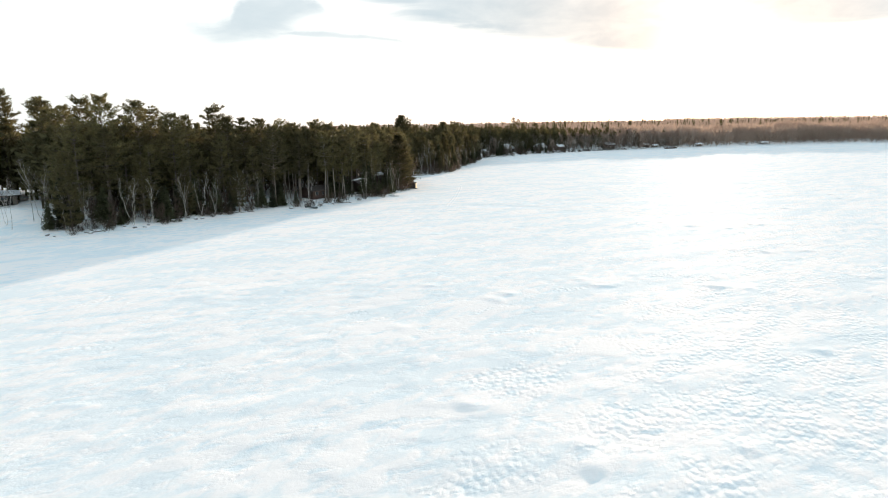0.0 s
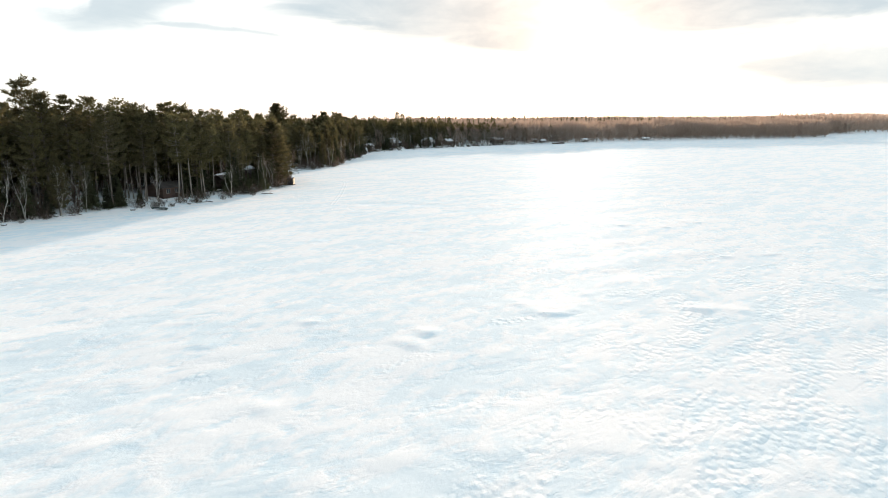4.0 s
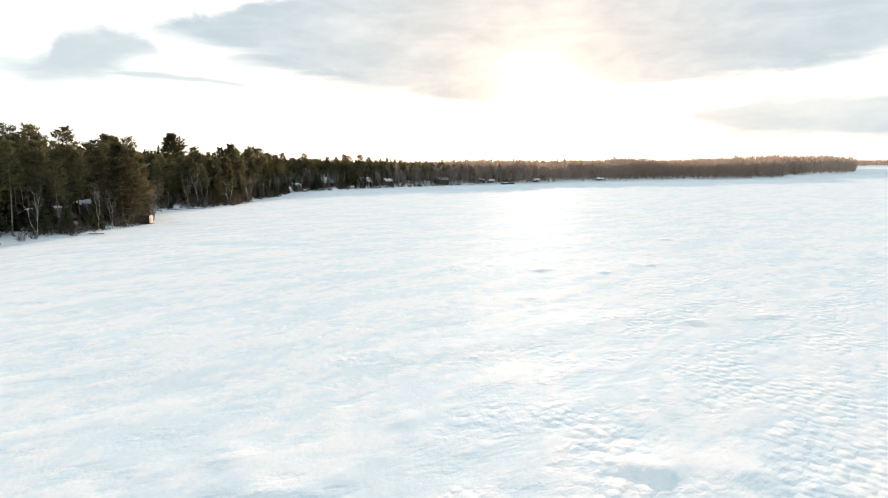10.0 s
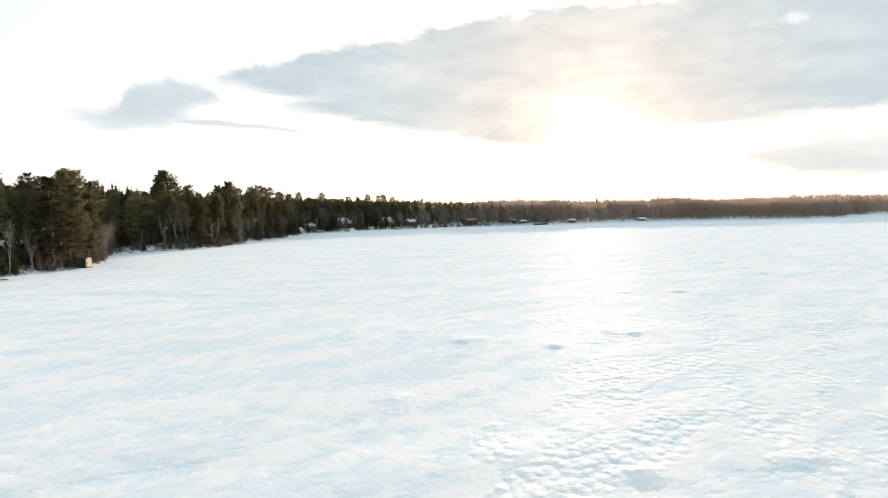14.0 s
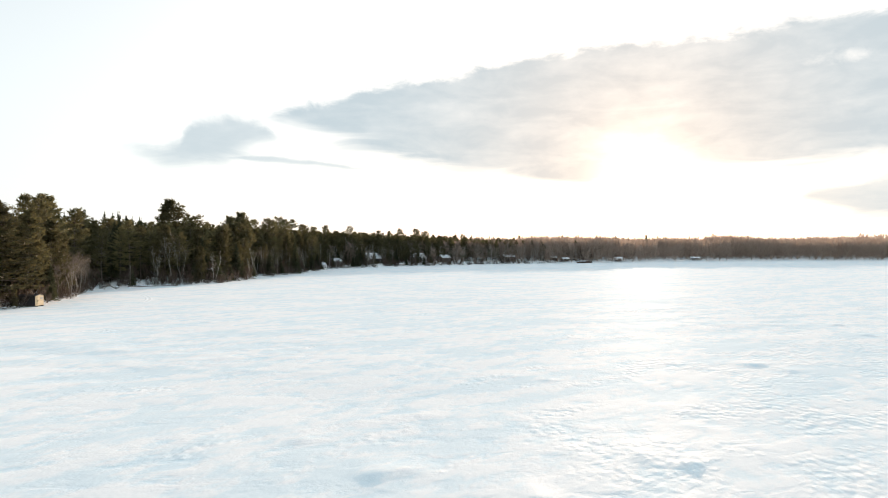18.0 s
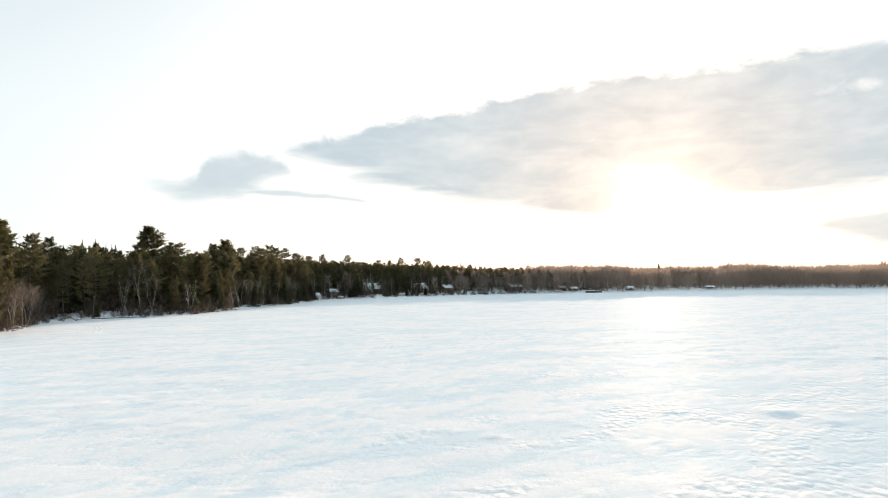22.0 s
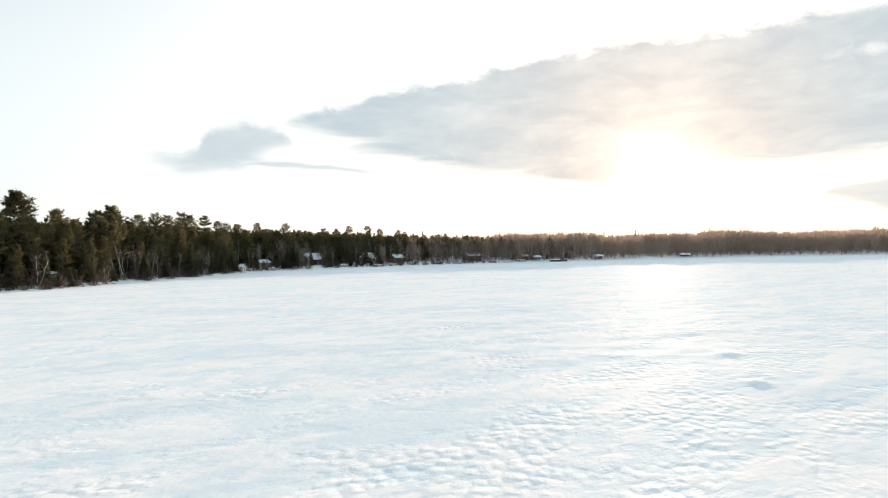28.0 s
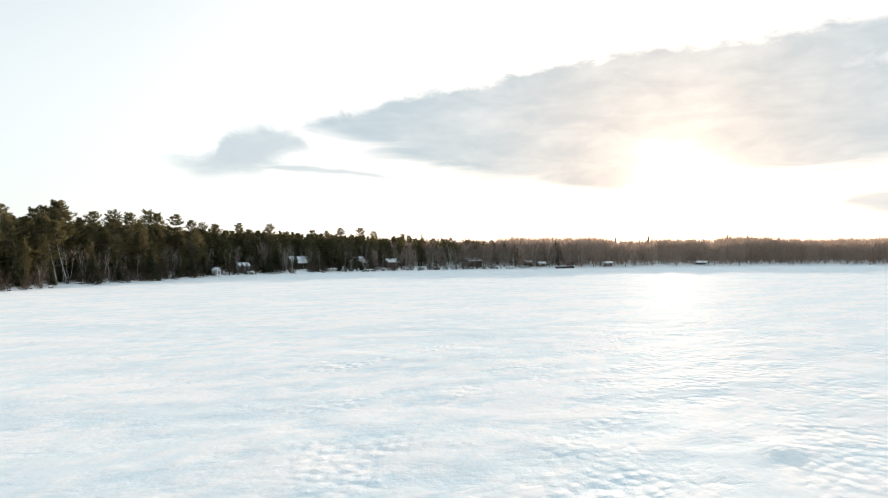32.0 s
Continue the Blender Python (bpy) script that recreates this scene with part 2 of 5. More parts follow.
def varied(name, dark, light, scale, rough, bump=0.3, dist=0.02, stretch=(1, 1, 1), translucent=0.0, by_object=0.35, specular=0.3):
    """Two tones mixed by noise at two scales, and a shift from object to object."""
    m, n = material(name)
    p = n.add("ShaderNodeTexCoord").outputs["Object"]
    q = n.stretch(p, *stretch)
    fine, broad = n.noise(q, scale, 4, 0.6), n.noise(q, scale * 0.17, 2)
    fac = n.smooth(n.math("ADD", n.math("MULTIPLY", fine, 0.6), n.math("MULTIPLY", broad, 0.4)), 0.34, 0.66)
    tone = n.mix(fac, dark, light)
    if by_object:
        rnd = n.add("ShaderNodeObjectInfo").outputs["Random"]
        gain = n.math("MULTIPLY_ADD", rnd, by_object * 2, 1 - by_object)
        tone = n.mix(1.0, tone, n.add("ShaderNodeCombineXYZ", X=gain, Y=gain, Z=gain).outputs[0], "MULTIPLY")
    finish(n, tone, rough, fine if bump else None, bump, dist, translucent, specular)
    return m


def foliage(name, dark, light, translucent=0.35, spread=0.45):
    """Needles or twigs that vary a little from clump to clump, more from bough to bough and from tree to tree."""
    m, n = material(name)
    island = n.add("ShaderNodeNewGeometry").outputs["Random Per Island"]
    rnd = n.add("ShaderNodeObjectInfo").outputs["Random"]
    bough = n.smooth(n.noise(place_of(n), 0.7, 3, 0.6), 0.32, 0.68)
    fac = n.math("ADD", n.math("MULTIPLY", island, 0.3), n.math("ADD", n.math("MULTIPLY", bough, 0.4), n.math("MULTIPLY", rnd, 0.3)))
    tone = n.mix(fac, dark, light)
    gain = n.math("MULTIPLY_ADD", rnd, spread, 1 - spread / 2)
    tone = n.mix(1.0, tone, n.add("ShaderNodeCombineXYZ", X=gain, Y=gain, Z=gain).outputs[0], "MULTIPLY")
    finish(n, tone, 0.65, translucent=translucent, specular=0.2)
    return m


SNOW = snow_material()
ROOF_SNOW = varied("roof_snow", (0.80, 0.85, 0.90), (0.92, 0.93, 0.94), 3.0, 0.6, 0.4, 0.03, by_object=0.03)
PINE_BARK = varied("pine_bark", (0.08, 0.066, 0.055), (0.22, 0.18, 0.15), 6.0, 0.9, 0.6, 0.03, (3, 3, 0.6))
GREY_BARK = varied("grey_bark", (0.13, 0.112, 0.095), (0.32, 0.28, 0.24), 6.0, 0.9, 0.5, 0.02, (3, 3, 0.6))
BIRCH_BARK = varied("birch_bark", (0.30, 0.28, 0.25), (0.64, 0.60, 0.55), 5.0, 0.8, 0.3, 0.01, (1, 1, 3))
PINE_NEEDLES = foliage("pine_needles", (0.07, 0.065, 0.032), (0.205, 0.177, 0.08), 0.4)
SPRUCE_NEEDLES = foliage("spruce_needles", (0.034, 0.04, 0.024), (0.09, 0.094, 0.046))
GOLD_NEEDLES = foliage("young_pine_needles", (0.048, 0.045, 0.022), (0.138, 0.118, 0.052), 0.38)
TWIGS = foliage("bare_twigs", (0.095, 0.078, 0.062), (0.24, 0.195, 0.155), 0.35)
BUSH_TWIGS = foliage("bush_twigs", (0.05, 0.036, 0.028), (0.13, 0.095, 0.07), 0.3)
# twigs paler and redder than bare wood: the sun's warm glare is in the colour
GLARE_WOODS = foliage("far_woods_with_glare", (0.26, 0.20, 0.165), (0.48, 0.37, 0.30), 0.5)
FAR_NEEDLES = foliage("far_needles", (0.07, 0.068, 0.034), (0.2, 0.178, 0.082), 0.42)


# ---------------------------------------------------------------- ground: ice, banks and land in one sheet
SHORE_WEST = [(-3000, -900), (-600, -60), (-250, 70), (-130, 104), (-76, 115), (-65, 116), (-60, 121), (-52, 129), (-45, 140), (-36, 148), (-28, 152),
              (-19, 163), (-13, 172), (-10, 185), (-8, 195), (-9, 206), (-14, 222), (-15, 234), (-10, 237), (-3, 241), (3, 250), (7, 267), (10, 285), (14, 303),
              (18, 325), (22, 345), (28, 358), (40, 366), (52, 382), (68, 390)]
SHORE_NORTH = [(90, 405), (115, 417), (140, 423), (165, 436), (200, 445), (250, 455), (300, 455), (345, 458), (382, 482), (395, 510), (440, 548), (530, 585),
               (636, 676), (800, 860), (1000, 1045), (980, 1100), (700, 1300), (600, 1700), (1100, 1750), (1500, 1600), (2200, 1500), (3500, 1700),
               (4500, 4800), (-4500, 4800), (-4500, -900)]
SHORE = np.array(SHORE_WEST + SHORE_NORTH, float)


def inland(px, py):
    """Distance from the shore line in metres: over land positive, over the ice negative."""
    px, py = np.asarray(px, float), np.asarray(py, float)
    best, odd = np.full(px.shape, 1e9), np.zeros(px.shape, bool)
    for (ax, ay), (bx, by) in zip(SHORE, np.roll(SHORE, -1, 0)):
        dx, dy = bx - ax, by - ay
        k = np.clip(((px - ax) * dx + (py - ay) * dy) / (dx * dx + dy * dy), 0, 1)
        best = np.minimum(best, np.hypot(px - ax - k * dx, py - ay - k * dy))
        if ay != by:
            odd ^= ((ay > py) != (by > py)) & (px < ax + (py - ay) / dy * dx)
    return np.where(odd, best, -best)


def lattice(seed):
    g = np.random.RandomState(seed).rand(257, 257)
    g[256], g[:, 256] = g[0], g[:, 0]
    return g


LATTICES = [lattice(s) for s in range(6)]


def value_noise(x, y, k=0):
    g = LATTICES[k % 6]
    xi, yi = np.floor(x).astype(int), np.floor(y).astype(int)
    fx, fy = x - xi, y - yi
    fx, fy = fx * fx * (3 - 2 * fx), fy * fy * (3 - 2 * fy)
    a, b = xi % 256, yi % 256
    return (g[a, b] * (1 - fx) + g[a + 1, b] * fx) * (1 - fy) + (g[a, b + 1] * (1 - fx) + g[a + 1, b + 1] * fx) * fy


# wind lips: x, y, length, height; the first ones are the drifts that stand out along the way
LIPS = [(6.9, 70.0, 1.1, 0.24), (18.2, 72.8, 2.4, 0.20), (30.1, 71.6, 1.4, 0.2), (34.9, 68.4, 0.7, 0.2), (44.5, 90.6, 0.8, 0.2), (50.5, 90.8, 1.0, 0.22), (53.8, 115.6, 0.4, 0.2), (55.2, 114.6, 0.6, 0.2),
        (48.4, 111.6, 0.6, 0.2), (43.4, 114.6, 1.5, 0.18), (39.6, 119.4, 0.7, 0.16), (70.2, 135.6, 1.5, 0.2), (53.5, 131.6, 0.5, 0.2), (92.3, 158.2, 0.75, 0.24), (89.4, 149.6, 0.6, 0.26),
        (30.0, 50.6, 0.8, 0.2), (17.2, 34.7, 0.8, 0.2), (8.0, 33.2, 0.8, 0.2), (1.6, 41.0, 0.9, 0.2), (71.6, 133.0, 1.0, 0.16), (75.8, 159.6, 0.9, 0.16)]
NAMED_LIPS = len(LIPS)
lip_rng = np.random.RandomState(21)
LIPS += [(lip_rng.uniform(-25, 135), lip_rng.uniform(26, 210), lip_rng.uniform(0.4, 1.3), lip_rng.uniform(0.06, 0.15)) for _ in range(150)]


def lip_height(x, y):
    """Low ragged crescents with a steep face to the south and a short tail to the north."""
    out = np.zeros(np.shape(x))
    for k, (cx, cy, ln, h) in enumerate(LIPS):
        near = np.nonzero((np.abs(x - cx) < ln * 3 + 4) & (np.abs(y - cy) < ln * 3 + 6))[0]
        if len(near):
            named = k < NAMED_LIPS
            turn = radians(-3 + 12 * math.sin(k * 2.4)) if named else radians(16 + 24 * math.sin(k * 2.4))
            u = (x[near] - cx) * math.cos(turn) + (y[near] - cy) * math.sin(turn)
            v = -(x[near] - cx) * math.sin(turn) + (y[near] - cy) * math.cos(turn) - 0.34 * u * u / ln
            v = v + 1.1 * (value_noise(u / 1.1 + k * 7.3, v / 1.3, k) - 0.5)
            face = np.where(v < 0, np.exp(-(v / 0.34) ** 2), np.exp(-(v / (0.6 + 0.7 * ln)) ** 2))
            out[near] += (0.25 + 0.55 * value_noise(u / 0.8 + 31.7 + k, v / 1.5, k + 1)) * h * np.exp(-np.abs(u / (0.85 * ln)) ** 3) * face
    return out


def drift_height(x, y):
    """Wind drifts on the ice: long low ridges, scattered sharper lips, patches of rough crust."""
    c, s = math.cos(radians(17)), math.sin(radians(17))
    u, v = x * c + y * s, -x * s + y * c
    warp = 2.2 * value_noise(u / 23, v / 17, 5)
    long = value_noise(u / 11, v / 6.5 + warp, 0) - 0.5
    mid = value_noise(u / 5.5, v / 2.8 + warp, 1) - 0.5
    crust = value_noise(u / 2.3, v / 1.5, 3) - 0.5
    fine = value_noise(u / 1.25, v / 0.9, 4) - 0.5
    rough = np.clip((value_noise(u / 34, v / 19, 4) - 0.42) * 5, 0, 1)
    return 0.10 * long + 0.04 * mid + rough * (0.05 * crust + 0.03 * fine) + lip_height(x, y)


def ground_height(x, y):
    d = inland(x, y)
    land = np.interp(d, [0, 0.8, 2.5, 8, 30, 80, 250, 800], [0, 0.25, 0.6, 1.2, 2.3, 3.2, 5, 9])
    bumps = (value_noise(x / 5, y / 5, 1) - 0.5) * np.clip(d / 4, 0, 1) * 0.7
    fade = np.clip(-d / 2.0, 0, 1)
    knoll = 2.0 * np.exp(-((x + 83) ** 2 + (y - 127) ** 2) / 80) * np.clip(d / 4, 0, 1)
    return land + bumps + knoll + drift_height(x, y) * fade


def axis(lo, hi, dense_lo, dense_hi, step, mid_lo, mid_hi, mid_step):
    core = list(np.arange(dense_lo, dense_hi + 1e-6, step))
    up = list(np.arange(dense_hi + mid_step, mid_hi + 1e-6, mid_step))
    down = list(np.arange(dense_lo - mid_step, mid_lo - 1e-6, -mid_step))
    gap, x = mid_step, (up or core)[-1]
    while x < hi:
        gap *= 1.13
        x += gap
        up.append(min(x, hi))
    gap, x = mid_step, (down or core)[-1] if down else core[0]
    while x > lo:
        gap *= 1.13
        x -= gap
        down.append(max(x, lo))
    return np.array(down[::-1] + core + up)


def mesh_object(name, verts, faces, mat, parent=None, smooth=False):
    """One mesh object from arrays of corners and of equal-sided faces."""
    verts, faces = np.asarray(verts, np.float32), np.asarray(faces, np.int32)
    me = bpy.data.meshes.new(name)
    me.vertices.add(len(verts))
    me.vertices.foreach_set("co", verts.ravel())
    me.loops.add(faces.size)
    me.loops.foreach_set("vertex_index", faces.ravel())
    me.polygons.add(len(faces))
    me.polygons.foreach_set("loop_start", np.arange(0, faces.size, faces.shape[1], dtype=np.int32))
    me.polygons.foreach_set("loop_total", np.full(len(faces), faces.shape[1], np.int32))
    me.update(calc_edges=True)
    me.polygons.foreach_set("use_smooth", np.full(len(faces), smooth))
    me.materials.append(mat)
    ob = new(name, me)
    ob.parent = parent
    return ob


def build_ground():
    xs = axis(-4500, 4500, -30, 140, 0.42, -112, 400, 2.1)
    ys = axis(-900, 4800, 24, 204, 0.42, 0, 500, 2.1)
    gx, gy = np.meshgrid(xs, ys)
    gz = ground_height(gx.ravel(), gy.ravel())
    verts = np.stack([gx.ravel(), gy.ravel(), gz], 1)
    w, h = len(xs), len(ys)
    i = (np.arange(h - 1)[:, None] * w + np.arange(w - 1)[None]).ravel()
    faces = np.stack([i, i + 1, i + w + 1, i + w], 1)
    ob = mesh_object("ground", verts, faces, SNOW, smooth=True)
    tagged(ob, "snow-covered frozen lake with wind drifts and low wooded banks", "snow ground", kind="structure")


build_ground()


def height_at(x, y):
    return float(ground_height(np.array([x]), np.array([y]))[0])


# ---------------------------------------------------------------- trees
class Shape:
    """Corners and triangles gathered piece by piece."""

    def __init__(self):
        self.v, self.f, self.count = [], [], 0

    def add(self, verts, faces):
        self.v.append(np.asarray(verts, float))
        self.f.append(np.asarray(faces, int) + self.count)
        self.count += len(verts)

    def tube(self, path, radii, sides=5):
        """A tapering round branch along a path."""
        path = np.asarray(path, float)
        rings = []
        for k, (p, r) in enumerate(zip(path, radii)):
            d = path[min(k + 1, len(path) - 1)] - path[max(k - 1, 0)]
            d = d / (np.linalg.norm(d) + 1e-9)
            side = np.cross(d, (0.13, 0.97, 0.2)) if abs(d[2]) > 0.8 else np.cross(d, (0, 0, 1))
            side /= np.linalg.norm(side) + 1e-9
            over = np.cross(side, d)
            a = np.arange(sides) * 2 * math.pi / sides
            rings.append(p + r * (np.cos(a)[:, None] * side + np.sin(a)[:, None] * over))
        faces = []
        for k in range(len(path) - 1):
            for s in range(sides):
                a, b = k * sides + s, k * sides + (s + 1) % sides
                faces += [(a, b, b + sides), (a, b + sides, a + sides)]
        self.add(np.concatenate(rings), faces)

    def blades(self, rng, centers, aim, length, width, wild):
        """Pointed tufts, one triangle each, from the centers along aim with a random lean."""
        m = len(centers)
        d = aim + wild * rng.randn(m, 3)
        d /= np.linalg.norm(d, axis=1)[:, None] + 1e-9
        side = np.cross(d, rng.randn(m, 3))
        side /= np.linalg.norm(side, axis=1)[:, None] + 1e-9
        ln, wd = length * (0.6 + 0.8 * rng.rand(m, 1)), width * (0.6 + 0.8 * rng.rand(m, 1))
        a, b = centers - d * ln * 0.4, centers + d * ln * 0.6
        verts = np.stack([a + side * wd, b, a - side * wd], 1).reshape(-1, 3)
        self.add(verts, np.arange(m)[:, None] * 3 + [0, 1, 2])

    def arrays(self):
        return np.concatenate(self.v), np.concatenate(self.f)


def limb_path(rng, start, azim, length, rise, sag=0.0, steps=4):
    t = np.linspace(0, 1, steps + 1)
    out = np.stack([np.cos(azim) * t, np.sin(azim) * t, rise * t + sag * t * t], 1) * length
    out[1:] += rng.randn(steps, 3) * 0.05 * length * t[1:, None]
    return start + out


def pine_shapes(rng, height, bare, spread, limbs, tufts, blade, lean=0.0, per=11, full=0.62):
    """A white pine: straight trunk bare below, whorls of level limbs that end in flat upturned plumes, an open feathery top."""
    wood, needles = Shape(), Shape()
    z = np.linspace(0, 1, 7)
    bend = rng.randn(2) * 0.012
    trunk = np.stack([height * (lean * z + bend[0] * np.sin(3 * z)), height * bend[1] * np.sin(4 * z), height * z], 1)
    trunk[0, 2] = -0.5
    r0 = 0.0072 * height + 0.05
    wood.tube(trunk, r0 * (1 - 0.93 * z ** 1.1), 7)
    where = lambda f: np.array([np.interp(f, z, trunk[:, k]) for k in range(3)])
    for k in range(5):
        f = bare * (0.45 + 0.5 * rng.rand())
        stub = limb_path(rng, where(f), rng.rand() * 6.28, 0.5 + 0.9 * rng.rand(), 0.1 * rng.randn(), 0.0, 1)
        wood.tube(stub, [0.03, 0.008], 3)
    whorls = max(9, int(limbs / 4.6))
    fuller = full / 0.62
    heavy = rng.rand() * 2 * math.pi
    for w in range(whorls):
        f = bare + (0.975 - bare) * ((w + 0.7 * rng.rand()) / whorls) ** 0.94
        g = (f - bare) / (1 - bare)
        ring = spread * np.interp(g, [0, 0.12, 0.35, 0.6, 0.8, 0.92, 1], [0.5, 0.92, 1.0, 0.86 * fuller, 0.6 * fuller, 0.36 * fuller, 0.08]) * (0.84 + 0.3 * rng.rand())
        first = rng.rand() * 2 * math.pi
        arms = limbs // whorls + (w % 2) + (1 if g > 0.6 else 0)
        for k in range(arms):
            a = first + 2 * math.pi * (k + 0.5 * rng.rand()) / arms
            reach = ring * (0.5 + 0.62 * rng.rand()) * (1 + 0.12 * math.cos(a - heavy))
            rise = np.interp(g, [0, 0.5, 0.85, 1], [-0.16, 0.06, 0.36, 0.8]) + rng.randn() * 0.16
            path = limb_path(rng, where(f), a, reach, rise, 0.2, 2)
            wood.tube(path, np.linspace(0.025 + 0.012 * reach, 0.008, len(path)), 3)
            count = int(tufts * per * (0.5 + 0.5 * min(1.3, reach / spread)))
            t = 0.3 + 0.74 * rng.rand(count) ** 0.75
            c = np.stack([np.interp(t, np.linspace(0, 1, len(path)), path[:, i]) for i in range(3)], 1)
            fan = rng.randn(count) * (0.19 + 0.17 * reach) * (1.1 - 0.4 * t)
            c += np.stack([-math.sin(a) * fan, math.cos(a) * fan, 0.06 + np.abs(fan) * 0.12 + rng.randn(count) * 0.16], 1)
            aim = np.stack([math.cos(a) * 0.8 - math.sin(a) * np.sign(fan) * 0.5, math.sin(a) * 0.8 + math.cos(a) * np.sign(fan) * 0.5, np.full(count, 0.5)], 1)
            needles.blades(rng, c, aim, blade, blade * 0.19, 0.5)
    top = where(0.97) + rng.randn(16, 3) * np.array([0.12, 0.12, 0.34])
    needles.blades(rng, top, np.array([0, 0, 0.9]), blade * 0.9, blade * 0.15, 0.45)
    return wood, needles


def spruce_shapes(rng, height, base, width, layers, blade):
    """A spruce or fir: a narrow cone of drooping sprays from near the ground to a spire."""
    wood, needles = Shape(), Shape()
    wood.tube([(0, 0, -0.5), (0, 0, height * 0.5), (0, 0, height)], [0.012 * height + 0.04, 0.008 * height, 0.01], 6)
    for k in range(layers):
        g = (k + 0.3 * rng.rand()) / layers
        zc = height * (base + (1 - base) * g)
        reach = width * (1 - g) ** 0.85 * (0.8 + 0.4 * rng.rand()) + 0.12
        arms = max(4, int(9 * (1 - g) + 3))
        for j in range(arms):
            a = 2 * math.pi * (j + rng.rand()) / arms
            ln = reach * (0.7 + 0.5 * rng.rand())
            cnt = 4 + int(ln * 5.5)
            t = rng.rand(cnt) ** 0.7
            c = np.stack([np.cos(a) * t * ln, np.sin(a) * t * ln, zc - 0.28 * t * ln + 0.1 * rng.randn(cnt)], 1)
            c[:, :2] += rng.randn(cnt, 2) * 0.13 * (1 + ln * 0.3)
            needles.blades(rng, c, np.array([math.cos(a), math.sin(a), -0.12]), blade, blade * 0.34, 0.35)
    tip = np.array([[0, 0, height]]) + rng.randn(8, 3) * np.array([0.06, 0.06, 0.3])
    needles.blades(rng, tip, np.array([0, 0, 1.0]), blade, blade * 0.2, 0.2)
    return wood, needles


def bare_shapes(rng, height, stems, spread, twigs, twig_len, thick=1.0, crook=0.02, limbs=10, low=0.38, steep=0.45):
    """A leafless tree: one or more rising stems that fork twice into limbs and fine twigs."""
    wood, fine = Shape(), Shape()
    for s in range(stems):
        a0 = 2 * math.pi * (s + 0.6 * rng.rand()) / stems
        tilt = 0.05 + 0.12 * rng.rand() if stems == 1 else 0.08 + 0.2 * rng.rand()
        h = height * (0.72 + 0.32 * rng.rand())
        z = np.linspace(0, 1, 9)
        path = np.stack([np.cos(a0) * tilt * h * z ** 1.2, np.sin(a0) * tilt * h * z ** 1.2, h * z], 1)
        path[1:, :2] += np.cumsum(rng.randn(8, 2), 0) * crook * h * 0.5
        path[0, 2] = -0.4
        girth = thick * (0.008 * h + 0.02)
        wood.tube(path, girth * (1 - 0.88 * z), 6)
        for k in range(limbs):
            f = low + (0.98 - low) * rng.rand()
            p0 = np.array([np.interp(f, z, path[:, c]) for c in range(3)])
            a = rng.rand() * 2 * math.pi
            ln = spread * (1.2 - f) * (0.5 + 0.8 * rng.rand())
            limb = limb_path(rng, p0, a, ln, steep + 1.0 * rng.rand(), 0.3, 3)
            wood.tube(limb, np.linspace(0.55, 0.2, 4) * girth * (1 - 0.75 * f), 3)
            for j in range(3):
                sub = limb_path(rng, limb[1 + j % 3], a + rng.randn() * 0.9, ln * 0.5, steep + 0.9 * rng.rand(), 0.2, 2)
                wood.tube(sub, np.array([0.2, 0.14, 0.08]) * girth * (1 - 0.6 * f), 3)
                t = rng.rand(twigs)
                c = np.stack([np.interp(t, [0, 0.5, 1], sub[:, i]) for i in range(3)], 1) + rng.randn(twigs, 3) * 0.2
                fine.blades(rng, c, np.array([math.cos(a) * 0.7, math.sin(a) * 0.7, 0.9]), twig_len, 0.014, 0.6)
    return wood, fine


def bush_shapes(rng, height, width, count, blade):
    """A shrub of many thin stems from the ground."""
    wood, fine = Shape(), Shape()
    for k in range(count):
        a, ln = rng.rand() * 2 * math.pi, height * (0.5 + 0.6 * rng.rand())
        start = np.array([rng.randn() * width * 0.25, rng.randn() * width * 0.25, -0.15])
        path = limb_path(rng, start, a, ln * 0.75, 1.0 + rng.rand(), 0.1, 3)
        wood.tube(path, np.linspace(0.022, 0.006, 4), 3)
        c = path[1:].repeat(5, 0) + rng.randn(15, 3) * 0.2
        fine.blades(rng, c, np.array([math.cos(a) * 0.6, math.sin(a) * 0.6, 0.9]), blade, 0.02 + 0.02 * blade, 0.5)
    return wood, fine


def tree_thing(name, label, category, wood, crown, bark, leaf, crown_name="crown", trunk_name="trunk"):
    """A tree as an empty at its foot with a trunk and a crown; the model for copies, and itself the first of them."""
    root = new(name)
    root.empty_display_size = 0.5
    tagged(root, label, category)
    mesh_object(trunk_name, *wood.arrays(), bark, root, smooth=True)
    mesh_object(crown_name, *crown.arrays(), leaf, root)
    return root


class Kind:
    """Several models of one kind of tree; each planting takes the next one, turned and scaled."""

    def __init__(self, models, heights, group):
        self.models, self.heights, self.group, self.used, self.turn = models, heights, group, set(), 0

    def plant(self, x, y, height, rng, wide=1.0, model=None, turn=None, label=""):
        k = self.turn % len(self.models) if model is None else model
        self.turn += 1
        s = height / self.heights[k]
        spin = rng.rand() * 2 * math.pi if turn is None else turn
        m = Matrix.Translation((x, y, height_at(x, y))) @ Matrix.Rotation(spin, 4, "Z") @ Matrix.Diagonal((s * wide, s * wide, s, 1))
        if k in self.used:
            ob = copy_thing(self.models[k], m @ Matrix.Diagonal((*(1 / v for v in self.models[k].scale), 1)))
        else:
            ob = self.models[k]
            self.used.add(k)
            ob.matrix_basis = m
        tagged(ob, group=self.group)
        if label:
            tagged(ob, label)
        return ob


R = np.random.RandomState(7)


